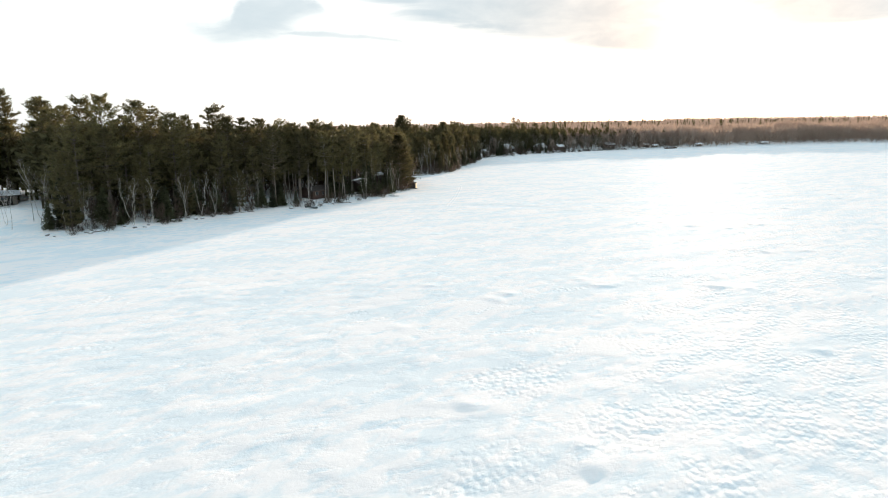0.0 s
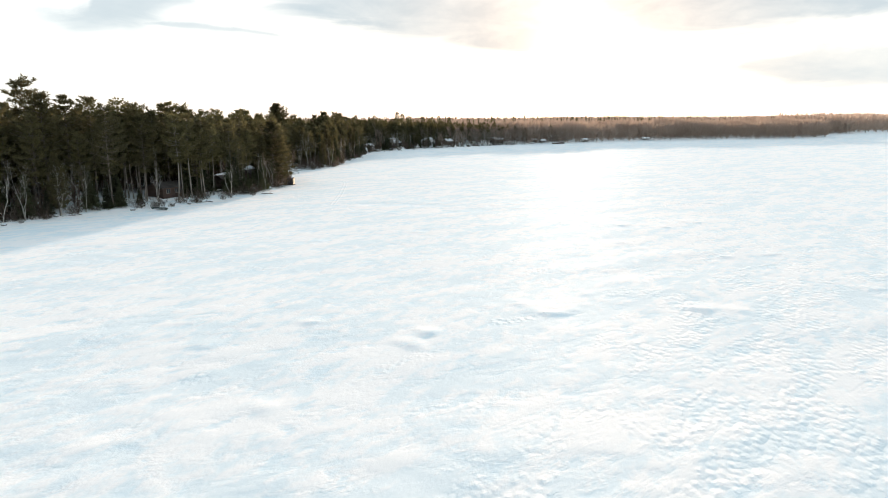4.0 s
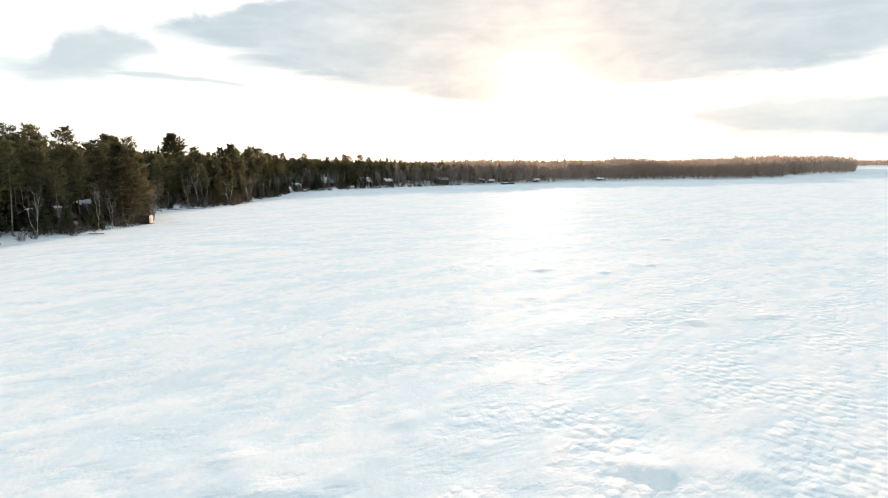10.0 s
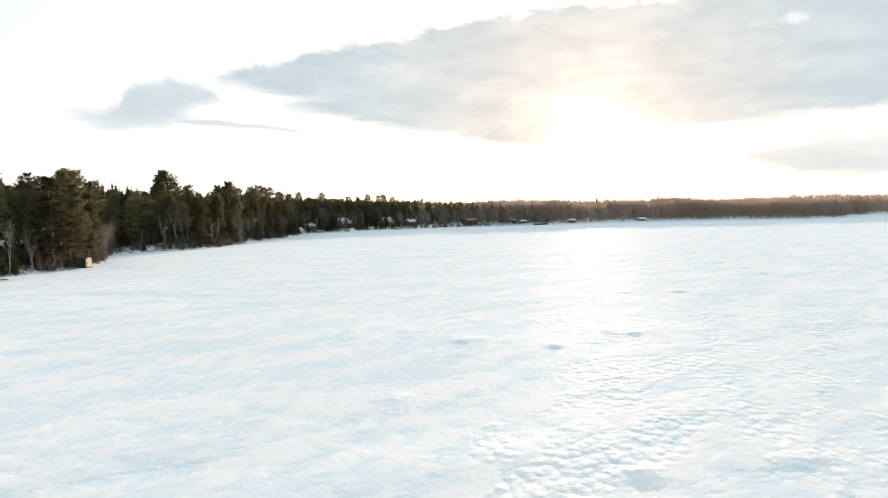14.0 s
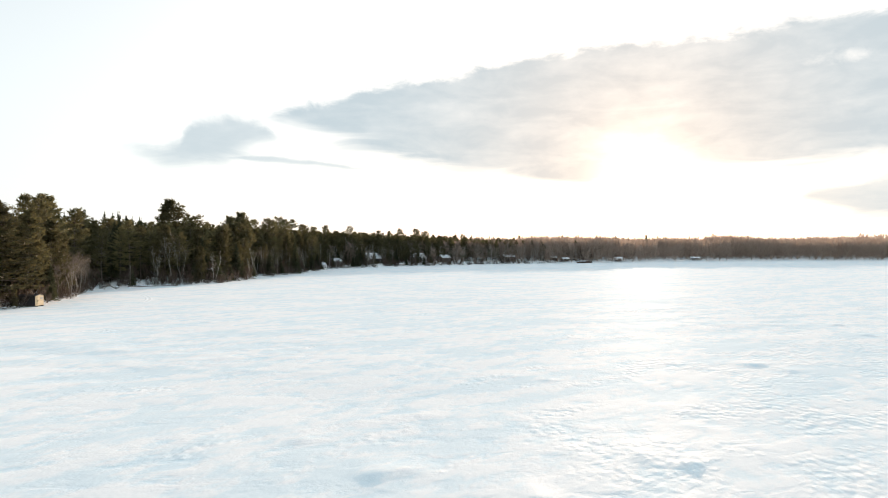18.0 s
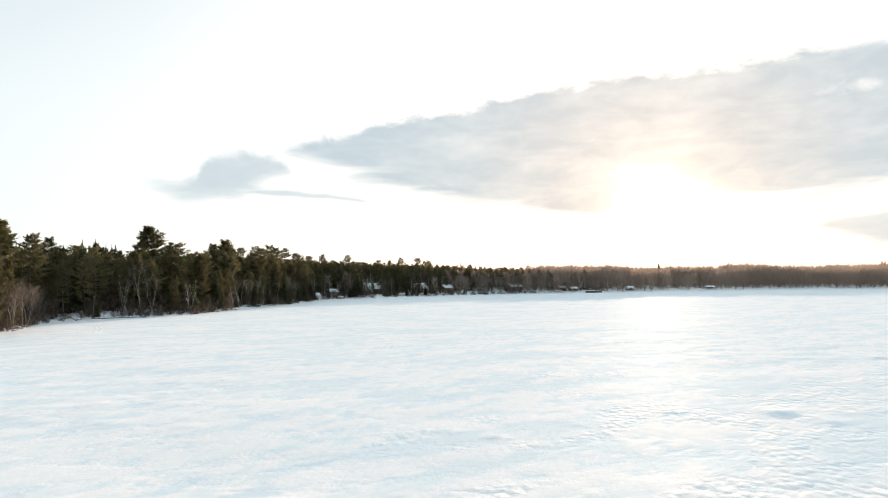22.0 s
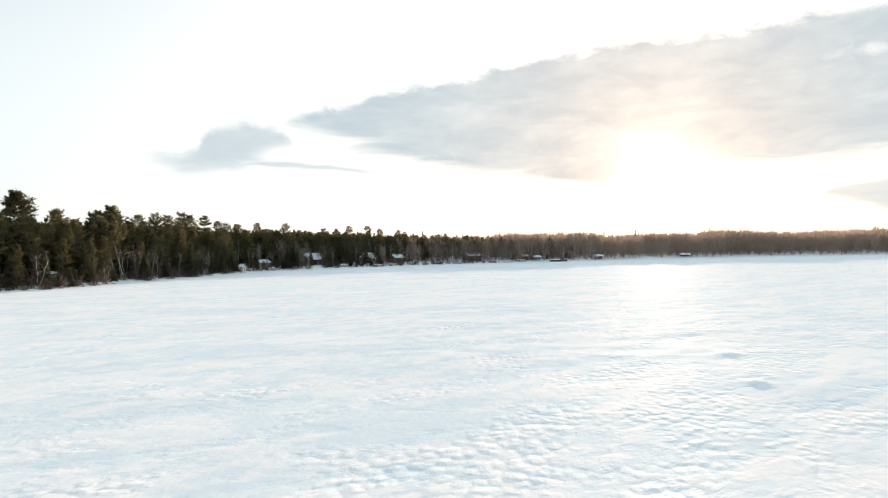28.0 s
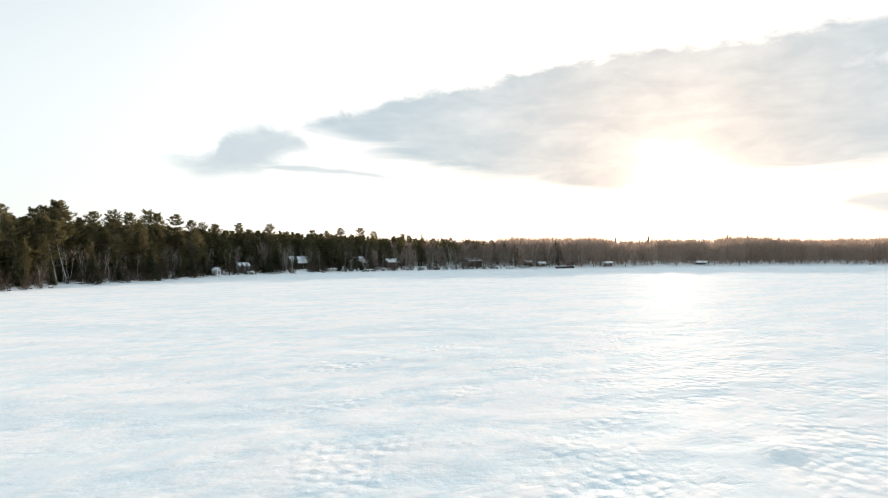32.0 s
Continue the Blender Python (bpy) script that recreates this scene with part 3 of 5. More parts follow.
def models(count, make, name, label, category, bark, leaf, crown_name="crown"):
    made, heights = [], []
    for k in range(count):
        h, (wood, crown) = make(np.random.RandomState(100 + k * 17 + len(name)), k)
        made.append(tree_thing(name, label, category, wood, crown, bark, leaf, crown_name))
        heights.append(h)
    return made, heights


PINES = Kind(*models(7, lambda r, k: (20.0, pine_shapes(r, 20.0, 0.2 + 0.07 * (k % 4), 3.3 + 0.35 * (k % 3), 84, 5, 0.5, per=12)),
                     "white_pine", "tall white pine with bare lower trunk and dark green plumes", "pine tree", PINE_BARK, PINE_NEEDLES), "tall pines along the shore")
SLENDER_PINES = Kind(*models(3, lambda r, k: (18.0, pine_shapes(r, 18.0, 0.44 + 0.05 * k, 2.8, 54, 5, 0.52, per=11)),
                             "slender_pine", "slender pine with a long bare pale trunk and small crown", "pine tree", GREY_BARK, PINE_NEEDLES), "slender pines round the cabins")
BROAD_PINES = Kind(*models(4, lambda r, k: (15.0, pine_shapes(r, 15.0, 0.06 + 0.04 * k, 3.4, 92, 6, 0.5, full=0.45)),
                           "young_pine", "bushy young pine with olive green boughs to the ground", "pine tree", PINE_BARK, GOLD_NEEDLES), "bushy pines at the water's edge")
SPRUCES = Kind(*models(4, lambda r, k: (12.0, spruce_shapes(r, 12.0, 0.05 + 0.03 * k, 2.0 + 0.2 * k, 26, 0.55)),
                       "spruce", "dark narrow spruce among the shore pines", "spruce tree", PINE_BARK, SPRUCE_NEEDLES), "dark spruces in the shore woods")
BIRCHES = Kind(*models(5, lambda r, k: (10.0, bare_shapes(r, 10.0, (1, 2, 4, 3, 5)[k], 2.2, 6, 0.7, (0.8, 0.66, 0.54, 0.6, 0.5)[k], 0.05, (10, 7, 4, 5, 4)[k], 0.36, 0.75)),
                       "birch", "leafless pale-barked birch leaning out from the snowy bank", "birch tree", BIRCH_BARK, TWIGS, "crown"), "bare birches on the bank")
BARE = Kind(*models(4, lambda r, k: (11.0, bare_shapes(r, 11.0, (1, 2, 1, 3)[k], 3.0, 14, 0.9, 0.9, 0.02, (18, 11, 18, 9)[k], 0.3, 0.8)),
                    "bare_tree", "leafless grey-brown hardwood tree with fine twigs", "bare tree", GREY_BARK, TWIGS, "crown"), "leafless hardwoods on the shore")
BUSHES = Kind(*models(4, lambda r, k: (1.8, bush_shapes(r, 1.8, 1.6, 17, 0.6)),
                      "shore_bush", "dark leafless shrub poking out of the snow at the shore", "bush", GREY_BARK, BUSH_TWIGS, "crown"), "shrubs along the shore")

# tall trees that break the skyline, section by section: x, y, height
SKYLINE_WEST = [(-88, 151, 23.0), (-84, 146, 22.0), (-79, 140, 20.5), (-98, 154, 24.5), (-71, 130, 21.0), (-73, 140, 22.5), (-64, 130, 23.2), (-62, 134, 19.5), (-60, 136, 22.4), (-60, 143, 20.5), (-54, 138, 20.0),
                (-53, 143, 19.6), (-49, 149, 21.0), (-46, 148, 19.3), (-44, 153, 18.8), (-41, 156, 18.6), (-37, 159, 18.0), (-34, 158, 17.6), (-34, 188, 17.8), (-27, 166, 17.4)]
SKYLINE_POINT = [(-15.5, 205, 16.4), (-30, 164, 17.8), (-26, 167, 16.8), (-24, 173, 16.0), (-22, 177, 16.6), (-18, 181, 16.6), (-30, 241, 15.2), (-28, 254, 15.4), (-17, 194, 15.0), (-14, 193, 14.6),
                 (-21, 223, 17.0), (-13, 204, 16.2), (-18, 228, 15.4)]
SKYLINE_BAY = [(-15.7, 279, 18.6), (-7, 268, 13.8), (-10, 286, 15.0), (-2, 290, 15.4), (1.5, 289, 16.4), (1, 300, 13.7), (2, 304, 15.2), (6, 306, 15.5), (6, 316, 15.4), (11, 310, 13.8),
               (6, 327, 16.8), (8, 329, 16.2), (9, 341, 16.5), (12, 346, 15.2), (12, 356, 14.4), (15, 360, 14.0)]
SKYLINE_HEAD = [(18, 378, 15.2), (23, 373, 13.0), (28, 381, 13.6), (32, 389, 11.2), (35, 401, 10.8), (40, 401, 12.4), (45, 406, 12.4), (50, 410, 13.7), (58, 412, 13.5),
                (63, 416, 12.2), (67, 424, 10.4), (70, 652, 16.6), (75, 652, 15.2), (100, 635, 13.0), (106, 636, 13.4)]
GREAT_PINES = Kind(*models(2, lambda r, k: (19.0, pine_shapes(r, 19.0, 0.24, 3.9, 150, 6, 0.52, per=14, full=0.6)), "great_pine", "great white pine with a broad rounded dark crown", "pine tree", PINE_BARK, PINE_NEEDLES), "great pines above the bay")
TAKEN = []
SKYLINE_BAY = [(x, y, h + 0.7) for x, y, h in SKYLINE_BAY] + [(-16.2, 298.5, 16.2), (0, 283, 15.3), (2.5, 286, 15.4)]
SKYLINE_HEAD = [(x, y, h + (1.7 if 28 <= x <= 63 else 0.6)) for x, y, h in SKYLINE_HEAD]
for x, y, h in SKYLINE_WEST + SKYLINE_POINT + SKYLINE_BAY + SKYLINE_HEAD:
    (GREAT_PINES if (x, y) in ((-15.7, 279), (1.5, 289), (-21, 223)) else PINES).plant(x, y, h, R, 1.0 + 0.25 * R.rand())
    TAKEN.append((x, y))

# the broad golden pines that close the point, and bushy ones beside it
for x, y, h in [(-11.5, 189, 14.6), (-8.9, 188.7, 3.2), (-10.6, 196, 13.6), (-12, 200, 12.5), (-13.5, 184, 11.0), (-14, 210, 10.5), (-17, 219, 9.5), (3, 262, 9.5), (-1, 252, 8.0), (8, 290, 9.0), (12, 306, 11.5), (-57, 129, 12.5), (-51, 135, 11.0), (-65.5, 118.6, 14.0), (-43, 143, 10.0), (-10.6, 203, 12.5), (-12, 210, 10.5), (0.5, 250, 8.5), (4.4, 271, 9), (13.6, 312, 9), (15.5, 327, 10)]:
    BROAD_PINES.plant(x, y, h, R, 1.6 if (x, y) == (-11.5, 189) else 1.05 if h > 12 else 0.9)
    TAKEN.append((x, y))

for x, y, h in [(-6.5, 246, 12.5), (-2, 257, 12.0), (1.5, 266, 12.8), (2.2, 276, 13.2), (4.5, 293, 12.6), (7.2, 298, 12.0), (9.6, 314, 12.8), (11, 322, 12.2), (12.6, 333, 12.0), (17.2, 338, 10.0), (-24, 232, 12.5), (-21, 238, 11.0)]:
    BROAD_PINES.plant(x, y, h, R, 1.25 + 0.25 * R.rand(), label="rounded olive green pine in the front row of the bay")
    TAKEN.append((x, y))

# two long pines that lean out over the ice, and birches with a known stand
LEANING = Kind(*models(2, lambda r, k: (15.0, pine_shapes(r, 15.0, 0.66, 2.6, 46, 6, 0.56, lean=-0.22)), "leaning_pine", "slender pine with pale trunk leaning out over the ice", "pine tree", BIRCH_BARK, PINE_NEEDLES), "leaning shore pines")
for x, y, h in [(5.7, 281, 14.5), (7.0, 282.6, 13.0)]:
    LEANING.plant(x, y, h, R, 1.0, turn=0.12)
for x, y, h, k in [(-74.5, 122.5, 11.5, 0), (-72.5, 121.0, 10.5, 1), (-70.8, 120.5, 8.5, 0), (-81, 117.5, 9.0, 0), (-79.6, 115.6, 8.5, 3), (-75.9, 118.1, 8.5, 0), (-77.5, 119.5, 9, 3), (-66.4, 117.8, 8, 0), (-57.4, 124.8, 9.5, 3), (-50.6, 132.4, 9.5, 3), (-42.8, 143, 8.5, 2), (-40, 146, 8.5, 3), (-63.5, 120.5, 9, 3), (-55, 128, 8.5, 1), (-48.6, 135.5, 9, 1), (-46.6, 138.6, 9, 2),
                   (-4.5, 244, 10.5, 2), (-2.5, 245.5, 9.5, 1), (-19, 243, 9.5, 3), (2.6, 253.5, 7.5, 3), (7.2, 272, 5.5, 3), (11.5, 292, 6, 0), (-18.6, 165.5, 8, 3), (-12.6, 176.5, 8, 1), (-11.5, 181, 7, 3)]:
    BIRCHES.plant(x, y, h, R, 0.8, model=k)
    TAKEN.append((x, y))

LOCAL_TALL = ([115, 140, 160, 190, 230, 290, 340, 375, 420, 470], [21, 20, 17.5, 15.2, 14.5, 14.5, 15.2, 13.0, 11.5, 11])
CLEARINGS = [(-73, 126, 5), (-79.5, 131.5, 4.5), (-74, 118.5, 4.5), (-71, 121.5, 3.5), (6.4, 280.5, 1.6), (8.4, 278.2, 2.2), (10.6, 276, 2.2), (-86, 122, 9), (-88, 132, 8), (-92, 143, 8), (-80, 118, 6), (-30.2, 162.2, 3.6), (-20.8, 176.8, 4), (-17.6, 188.4, 3.4), (0.9, 259.6, 2.8), (20, 343.4, 2.0), (18, 349.6, 3.0), (23.2, 363, 2.6), (37, 386.6, 5), (39, 377.5, 3.5), (41, 370.5, 3), (31.8, 376.6, 2.2), (58.6, 397.2, 4), (50.2, 382.4, 2.5)]


def free(x, y, gap):
    return all((x - a) ** 2 + (y - b) ** 2 > gap * gap for a, b in TAKEN[-700:]) and all((x - a) ** 2 + (y - b) ** 2 > r * r for a, b, r in CLEARINGS)


def along_shore(first, last):
    """A random place on the shore line between two of its corners, with its inward normal."""
    seg = SHORE[first:last + 1]
    ln = np.hypot(*np.diff(seg, axis=0).T)
    k = R.choice(len(ln), p=ln / ln.sum())
    f = R.rand()
    p = seg[k] * (1 - f) + seg[k + 1] * f
    d = (seg[k + 1] - seg[k]) / ln[k]
    return p, np.array([-d[1], d[0]])


def scatter(first, last, deep_lo, deep_hi, count, gap):
    """Places inland of a stretch of shore, kept apart from one another."""
    out = []
    for _ in range(count * 6):
        if len(out) >= count:
            break
        p, nrm = along_shore(first, last)
        q = p + nrm * (deep_lo + (deep_hi - deep_lo) * R.rand())
        d = float(inland(q[:1], q[1:])[0])
        if d >= deep_lo * 0.8 and free(q[0], q[1], gap):
            TAKEN.append((q[0], q[1]))
            out.append((float(q[0]), float(q[1]), d))
    return out


def tall(y):
    return float(np.interp(y, *LOCAL_TALL))


for x, y, d in scatter(5, 8, 0.8, 4, 16, 1.8):
    if x < -64:
        continue
    SPRUCES.plant(x, y, 2.5 + 4.5 * R.rand(), R, 1.15 + 0.3 * R.rand())
# front rows of the west shore, from the clearing to the head of the bay
for x, y, d in scatter(4, 25, 2.5, 22, 130, 2.6):
    PINES.plant(x, y, tall(y) * (0.66 + 0.28 * R.rand()), R, (0.85 if y < 225 else 1.05) + 0.35 * R.rand())
for x, y, d in scatter(4, 25, 0.7, 12, 90, 1.7):
    if not (146 < y < 184 and x < -10 and R.rand() < 0.5):
        SPRUCES.plant(x, y, 3.5 + 6.5 * R.rand() ** 1.5, R, 0.9 + 0.3 * R.rand())
for x, y, d in scatter(16, 19, 6, 40, 40, 2.2):
    SPRUCES.plant(x, y, tall(y) * (0.7 + 0.25 * R.rand()), R, 0.9)
for x, y, d in scatter(4, 27, 0.8, 5, 24, 2.6):
    BIRCHES.plant(x, y, 5.5 + 4 * R.rand(), R, 0.75)
for x, y, d in scatter(14, 29, 0.8, 10, 60, 1.6):
    SPRUCES.plant(x, y, 3 + 5 * R.rand() ** 1.4, R, 1.0 + 0.3 * R.rand())
for x, y, d in scatter(23, 31, 0.8, 16, 40, 1.8):
    (BIRCHES if R.rand() < 0.25 else BARE).plant(x, y, 7 + 4 * R.rand(), R, 0.8)
for x, y, d in scatter(5, 31, 0.1, 2.2, 270, 0.8):
    if x < -66 or (146 < y < 184 and R.rand() < 0.35):
        continue
    BUSHES.plant(x, y, 0.7 + 1.5 * R.rand() ** 2, R, 0.8 + 0.5 * R.rand())


for x, y, d in scatter(21, 33, 0.6, 6, 84, 1.4):
    BIRCHES.plant(x, y, 6.0 + 3 * R.rand(), R, 0.75)
for x, y, h in [(-8.6, 201, 6.0), (-9.0, 206, 7.5), (-10.2, 211, 6.5), (-11.6, 215, 7.5), (-13.2, 219, 6.5), (-14.6, 224, 6.0), (-10.8, 208, 5.0), (-15.4, 228, 5.0)]:
    BARE.plant(x, y, h, R, 1.15, label="low bushy leafless alder at the point")
# spires of the dark swamp spruces behind the notch, and young trees that screen the cabins
for k in range(26):
    x, y = -52 + 34 * R.rand(), 262 + 46 * R.rand()
    SPRUCES.plant(x, y, 12.5 + 3.2 * R.rand(), R, 0.62)
for x, y, h in [(-39.5, 147.5, 6.5), (-37.5, 149.5, 5.2), (-35.6, 150.6, 5.0), (-33.0, 153.2, 3.0), (-24.4, 163.0, 4.0), (-22.6, 168.5, 5.2), (-19.6, 169.0, 3.6), (-15.6, 171.5, 4.2), (-13.4, 176.0, 3.6), (-36.8, 152.5, 7.0), (-17, 174.2, 5.0), (-18.2, 171.2, 3.6), (-15.2, 177.8, 4.2), (-14.6, 182.6, 5.2), (-13.6, 187.4, 4.6), (0.2, 254.8, 2.6), (4.0, 258.0, 3.2)]:
    SPRUCES.plant(x, y, h, R, 1.1)
for x, y, h in [(-27.2, 158.0, 16.5), (-25.2, 160.6, 16.0), (-31.0, 158.4, 16.5), (-23.2, 163.4, 15.5), (-18.8, 169.5, 15.0), (-34.6, 163.5, 17.0)]:
    SLENDER_PINES.plant(x, y, h, R, 1.0)


for x, y, d in scatter(10, 13, 1.5, 12, 22, 1.7):
    SLENDER_PINES.plant(x, y, tall(y) * (0.7 + 0.18 * R.rand()), R, 0.95)


# woods behind, joined
def merged(name, label, category, parts, mat):
    v, f, at = [], [], 0
    for verts, faces in parts:
        v.append(verts)
        f.append(faces + at)
        at += len(verts)
    ob = mesh_object(name, np.concatenate(v), np.concatenate(f), mat)
    return tagged(ob, label, category, kind="stuff")


def placed(arrays, x, y, z, scale, wide, spin):
    v, f = arrays
    c, s = math.cos(spin), math.sin(spin)
    q = np.stack([(v[:, 0] * c - v[:, 1] * s) * scale * wide + x, (v[:, 0] * s + v[:, 1] * c) * scale * wide + y, v[:, 2] * scale + z], 1)
    return q, f


def joined(*shapes):
    s = Shape()
    for one in shapes:
        s.add(*one.arrays())
    return s.arrays()


def thin_bare(rng, twigs, width):
    """A leafless tree for far woods: a stem and upswept sprays of twigs in a rounded crown."""
    s = Shape()
    s.tube([(0, 0, -0.5), (0.1, 0, 0.5), (0, 0.1, 0.9)], [0.018, 0.012, 0.004], 3)
    t = rng.rand(twigs)
    zc = 0.16 + 0.78 * t
    rad = 0.26 * np.sin(np.clip((zc - 0.02) / 1.0, 0, 1) * math.pi) ** 0.7 * rng.rand(twigs) ** 0.5
    a = rng.rand(twigs) * 2 * math.pi
    c = np.stack([rad * np.cos(a), rad * np.sin(a), zc], 1)
    s.blades(rng, c, np.stack([0.4 * np.cos(a), 0.4 * np.sin(a), np.ones(twigs)], 1), 0.24, width, 0.22)
    return s.arrays()


LOD_BRUSH = [thin_bare(np.random.RandomState(380 + k), 46, 0.022) for k in range(3)]


def lod_pine(rng, count, blade, bare, spread, cone):
    """A conifer for the dense woods behind: a stem and clumps of boughs, one metre high."""
    s = Shape()
    s.tube([(0, 0, -0.03), (0, 0, 0.5), (0, 0, 0.97)], [0.016, 0.011, 0.003], 3)
    g = rng.rand(count)
    layer = np.round(g * 9) / 9 + 0.02 * rng.randn(count)
    reach = spread * (np.interp(g, [0, 0.25, 0.6, 0.85, 1], [0.6, 1.0, 0.85, 0.5, 0.05]) if not cone else 1.05 - g) * rng.rand(count) ** 0.5
    a = rng.rand(count) * 2 * math.pi
    c = np.stack([reach * np.cos(a), reach * np.sin(a), bare + (0.97 - bare) * np.clip(layer, 0, 1)], 1)
    s.blades(rng, c, np.stack([np.cos(a), np.sin(a), -0.1 + 2.0 * g ** 6 if cone else 0.35 + 1.6 * g ** 4], 1), blade, blade * 0.3, 0.45)
    return s.arrays()


LOD_PINE = [lod_pine(np.random.RandomState(300 + k), 330, 0.075, 0.18, 0.2, False) for k in range(5)]
LOD_SPRUCE = [lod_pine(np.random.RandomState(320 + k), 110, 0.09, 0.08, 0.15, True) for k in range(3)]
LOD_BARE = [thin_bare(np.random.RandomState(340 + k), 120, 0.011) for k in range(4)]
FAR_BARE = [thin_bare(np.random.RandomState(360 + k), 34, 0.028) for k in range(4)]


def fill(places, lods, size):
    out = []
    spots = np.array([(x, y) for x, y, *_ in places])
    zs = ground_height(spots[:, 0], spots[:, 1])
    for (x, y, *_), z in zip(places, zs):
        out.append(placed(lods[R.randint(len(lods))], x, y, z, size(x, y), 0.85 + 0.4 * R.rand(), R.rand() * 6.28))
    return out


def rough_scatter(x0, x1, y0, y1, step, lo, hi):
    """A jittered grid of places between two distances inland."""
    gx, gy = np.meshgrid(np.arange(x0, x1, step), np.arange(y0, y1, step))
    gx = (gx + (R.rand(*gx.shape) - 0.5) * step).ravel()
    gy = (gy + (R.rand(*gy.shape) - 0.5) * step).ravel()
    d = inland(gx, gy)
    keep = (d > lo) & (d < hi)
    for a, b, r in CLEARINGS:
        keep &= (gx - a) ** 2 + (gy - b) ** 2 > r * r
    return list(zip(gx[keep], gy[keep], d[keep]))


west = [p for p in rough_scatter(-150, 60, 100, 420, 4.2, 16, 62) if p[0] < 0.35 * (p[1] - 220) + 10]
merged("pine_woods", "dense dark pine woods behind the shore trees", "woods", fill(west, LOD_PINE, lambda x, y: tall(y) * (0.74 + 0.27 * R.rand()) * np.interp(y, [180, 200, 232, 250, 310, 330], [1.0, 1.09, 1.09, 0.94, 0.94, 1.0])), FAR_NEEDLES)
head = [p for p in rough_scatter(10, 160, 345, 520, 3.6, 3, 75) if R.rand() < np.interp(p[0], [20, 60, 85, 115], [0.05, 0.12, 0.45, 1.0])]
merged("mixed_woods", "leafless grey-brown hardwoods at the head of the bay", "woods", fill(head, LOD_BARE, lambda x, y: 7.2 + 3.2 * R.rand()), GLARE_WOODS)
head_pines = [p for p in rough_scatter(5, 150, 350, 520, 4.2, 6, 70) if R.rand() < np.interp(p[0], [20, 75, 110, 140], [1.0, 0.95, 0.5, 0.12])]
merged("pine_woods", "green pines standing among the bare hardwoods", "woods", fill(head_pines, LOD_PINE, lambda x, y: np.interp(x, [20, 60, 100], [10.6, 9.6, 8.2]) + 3.0 * R.rand()), FAR_NEEDLES)
north = rough_scatter(125, 470, 415, 640, 3.9, 1.0, 70)
merged("hardwood_woods", "leafless far-shore woods, colour reddened to carry warm glare", "woods", fill(north, LOD_BARE, lambda x, y: 8.0 + 4.2 * R.rand() + 1.5 * math.sin(x * 0.09) * math.sin(x * 0.037 + 1)), GLARE_WOODS)
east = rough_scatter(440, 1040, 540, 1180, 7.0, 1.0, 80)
merged("hardwood_woods", "dark leafless woods on the distant point", "woods", fill(east, FAR_BARE, lambda x, y: 12 + 5 * R.rand()), GLARE_WOODS)
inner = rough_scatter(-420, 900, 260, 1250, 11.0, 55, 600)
merged("distant_woods", "wooded low hills behind the lake", "woods", fill(inner, FAR_BARE, lambda x, y: 7.5 + 4 * R.rand()), GLARE_WOODS)
inner_pines = rough_scatter(-420, 700, 260, 1000, 24.0, 60, 500)
merged("distant_pines", "scattered pines on the low hills behind the lake", "woods", fill(inner_pines, LOD_SPRUCE, lambda x, y: (10 + 4 * R.rand())), FAR_NEEDLES)
horizon_woods = rough_scatter(550, 2600, 1400, 1900, 8.0, 1, 45)
merged("distant_woods", "thin line of woods on the farthest shore", "woods", fill(horizon_woods, FAR_BARE, lambda x, y: 14 + 5 * R.rand()), GLARE_WOODS)
brush = [p for p in rough_scatter(-110, 75, 100, 420, 2.1, 1.0, 24) if not (148 < p[1] < 182 and p[2] < 16)]
merged("undergrowth", "dense dark brush and saplings under the shore trees", "undergrowth", fill(brush, LOD_BRUSH, lambda x, y: 1.6 + 3.0 * R.rand() ** 1.5), BUSH_TWIGS)


# ---------------------------------------------------------------- cabins and small things on the shore
DARK_BOARDS = varied("weathered_brown_boards", (0.055, 0.04, 0.032), (0.14, 0.10, 0.08), 4.0, 0.8, 0.5, 0.02, (0.6, 0.6, 6))
# darker copy of the brown boards, with the shade under the eaves painted in
EAVE_SHADED_BOARDS = varied("eave_shaded_boards", (0.018, 0.015, 0.013), (0.05, 0.042, 0.035), 4.0, 0.8, 0.5, 0.02, (0.6, 0.6, 6))
RED_BOARDS = varied("red_brown_boards", (0.06, 0.038, 0.03), (0.125, 0.08, 0.064), 4.0, 0.8, 0.5, 0.02, (0.6, 0.6, 6))
GREY_BOARDS = varied("grey_boards", (0.20, 0.195, 0.18), (0.42, 0.40, 0.37), 4.0, 0.8, 0.5, 0.02, (0.6, 0.6, 6))
WHITE_PAINT = varied("white_painted_boards", (0.58, 0.58, 0.57), (0.78, 0.78, 0.77), 3.0, 0.6, 0.3, 0.01, (0.6, 0.6, 6), by_object=0.05)
SHINGLES = varied("dark_shingles", (0.045, 0.04, 0.038), (0.12, 0.105, 0.095), 5.0, 0.9, 0.6, 0.02)
PLYWOOD = varied("pale_plywood", (0.48, 0.36, 0.22), (0.68, 0.54, 0.36), 3.0, 0.7, 0.2, 0.01, (0.5, 0.5, 4), by_object=0.02)
TARP = varied("dark_tarp", (0.022, 0.02, 0.022), (0.05, 0.045, 0.046), 3.0, 0.55, 0.5, 0.03)
TRIM = varied("pale_trim", (0.45, 0.44, 0.42), (0.65, 0.64, 0.62), 4.0, 0.6, 0.1, 0.01)
DULL_TRIM = varied("weathered_trim", (0.16, 0.13, 0.11), (0.30, 0.26, 0.22), 4.0, 0.7, 0.2, 0.01)
STEEL = varied("galvanised_steel", (0.28, 0.29, 0.30), (0.45, 0.46, 0.47), 6.0, 0.4, 0.1, 0.005)
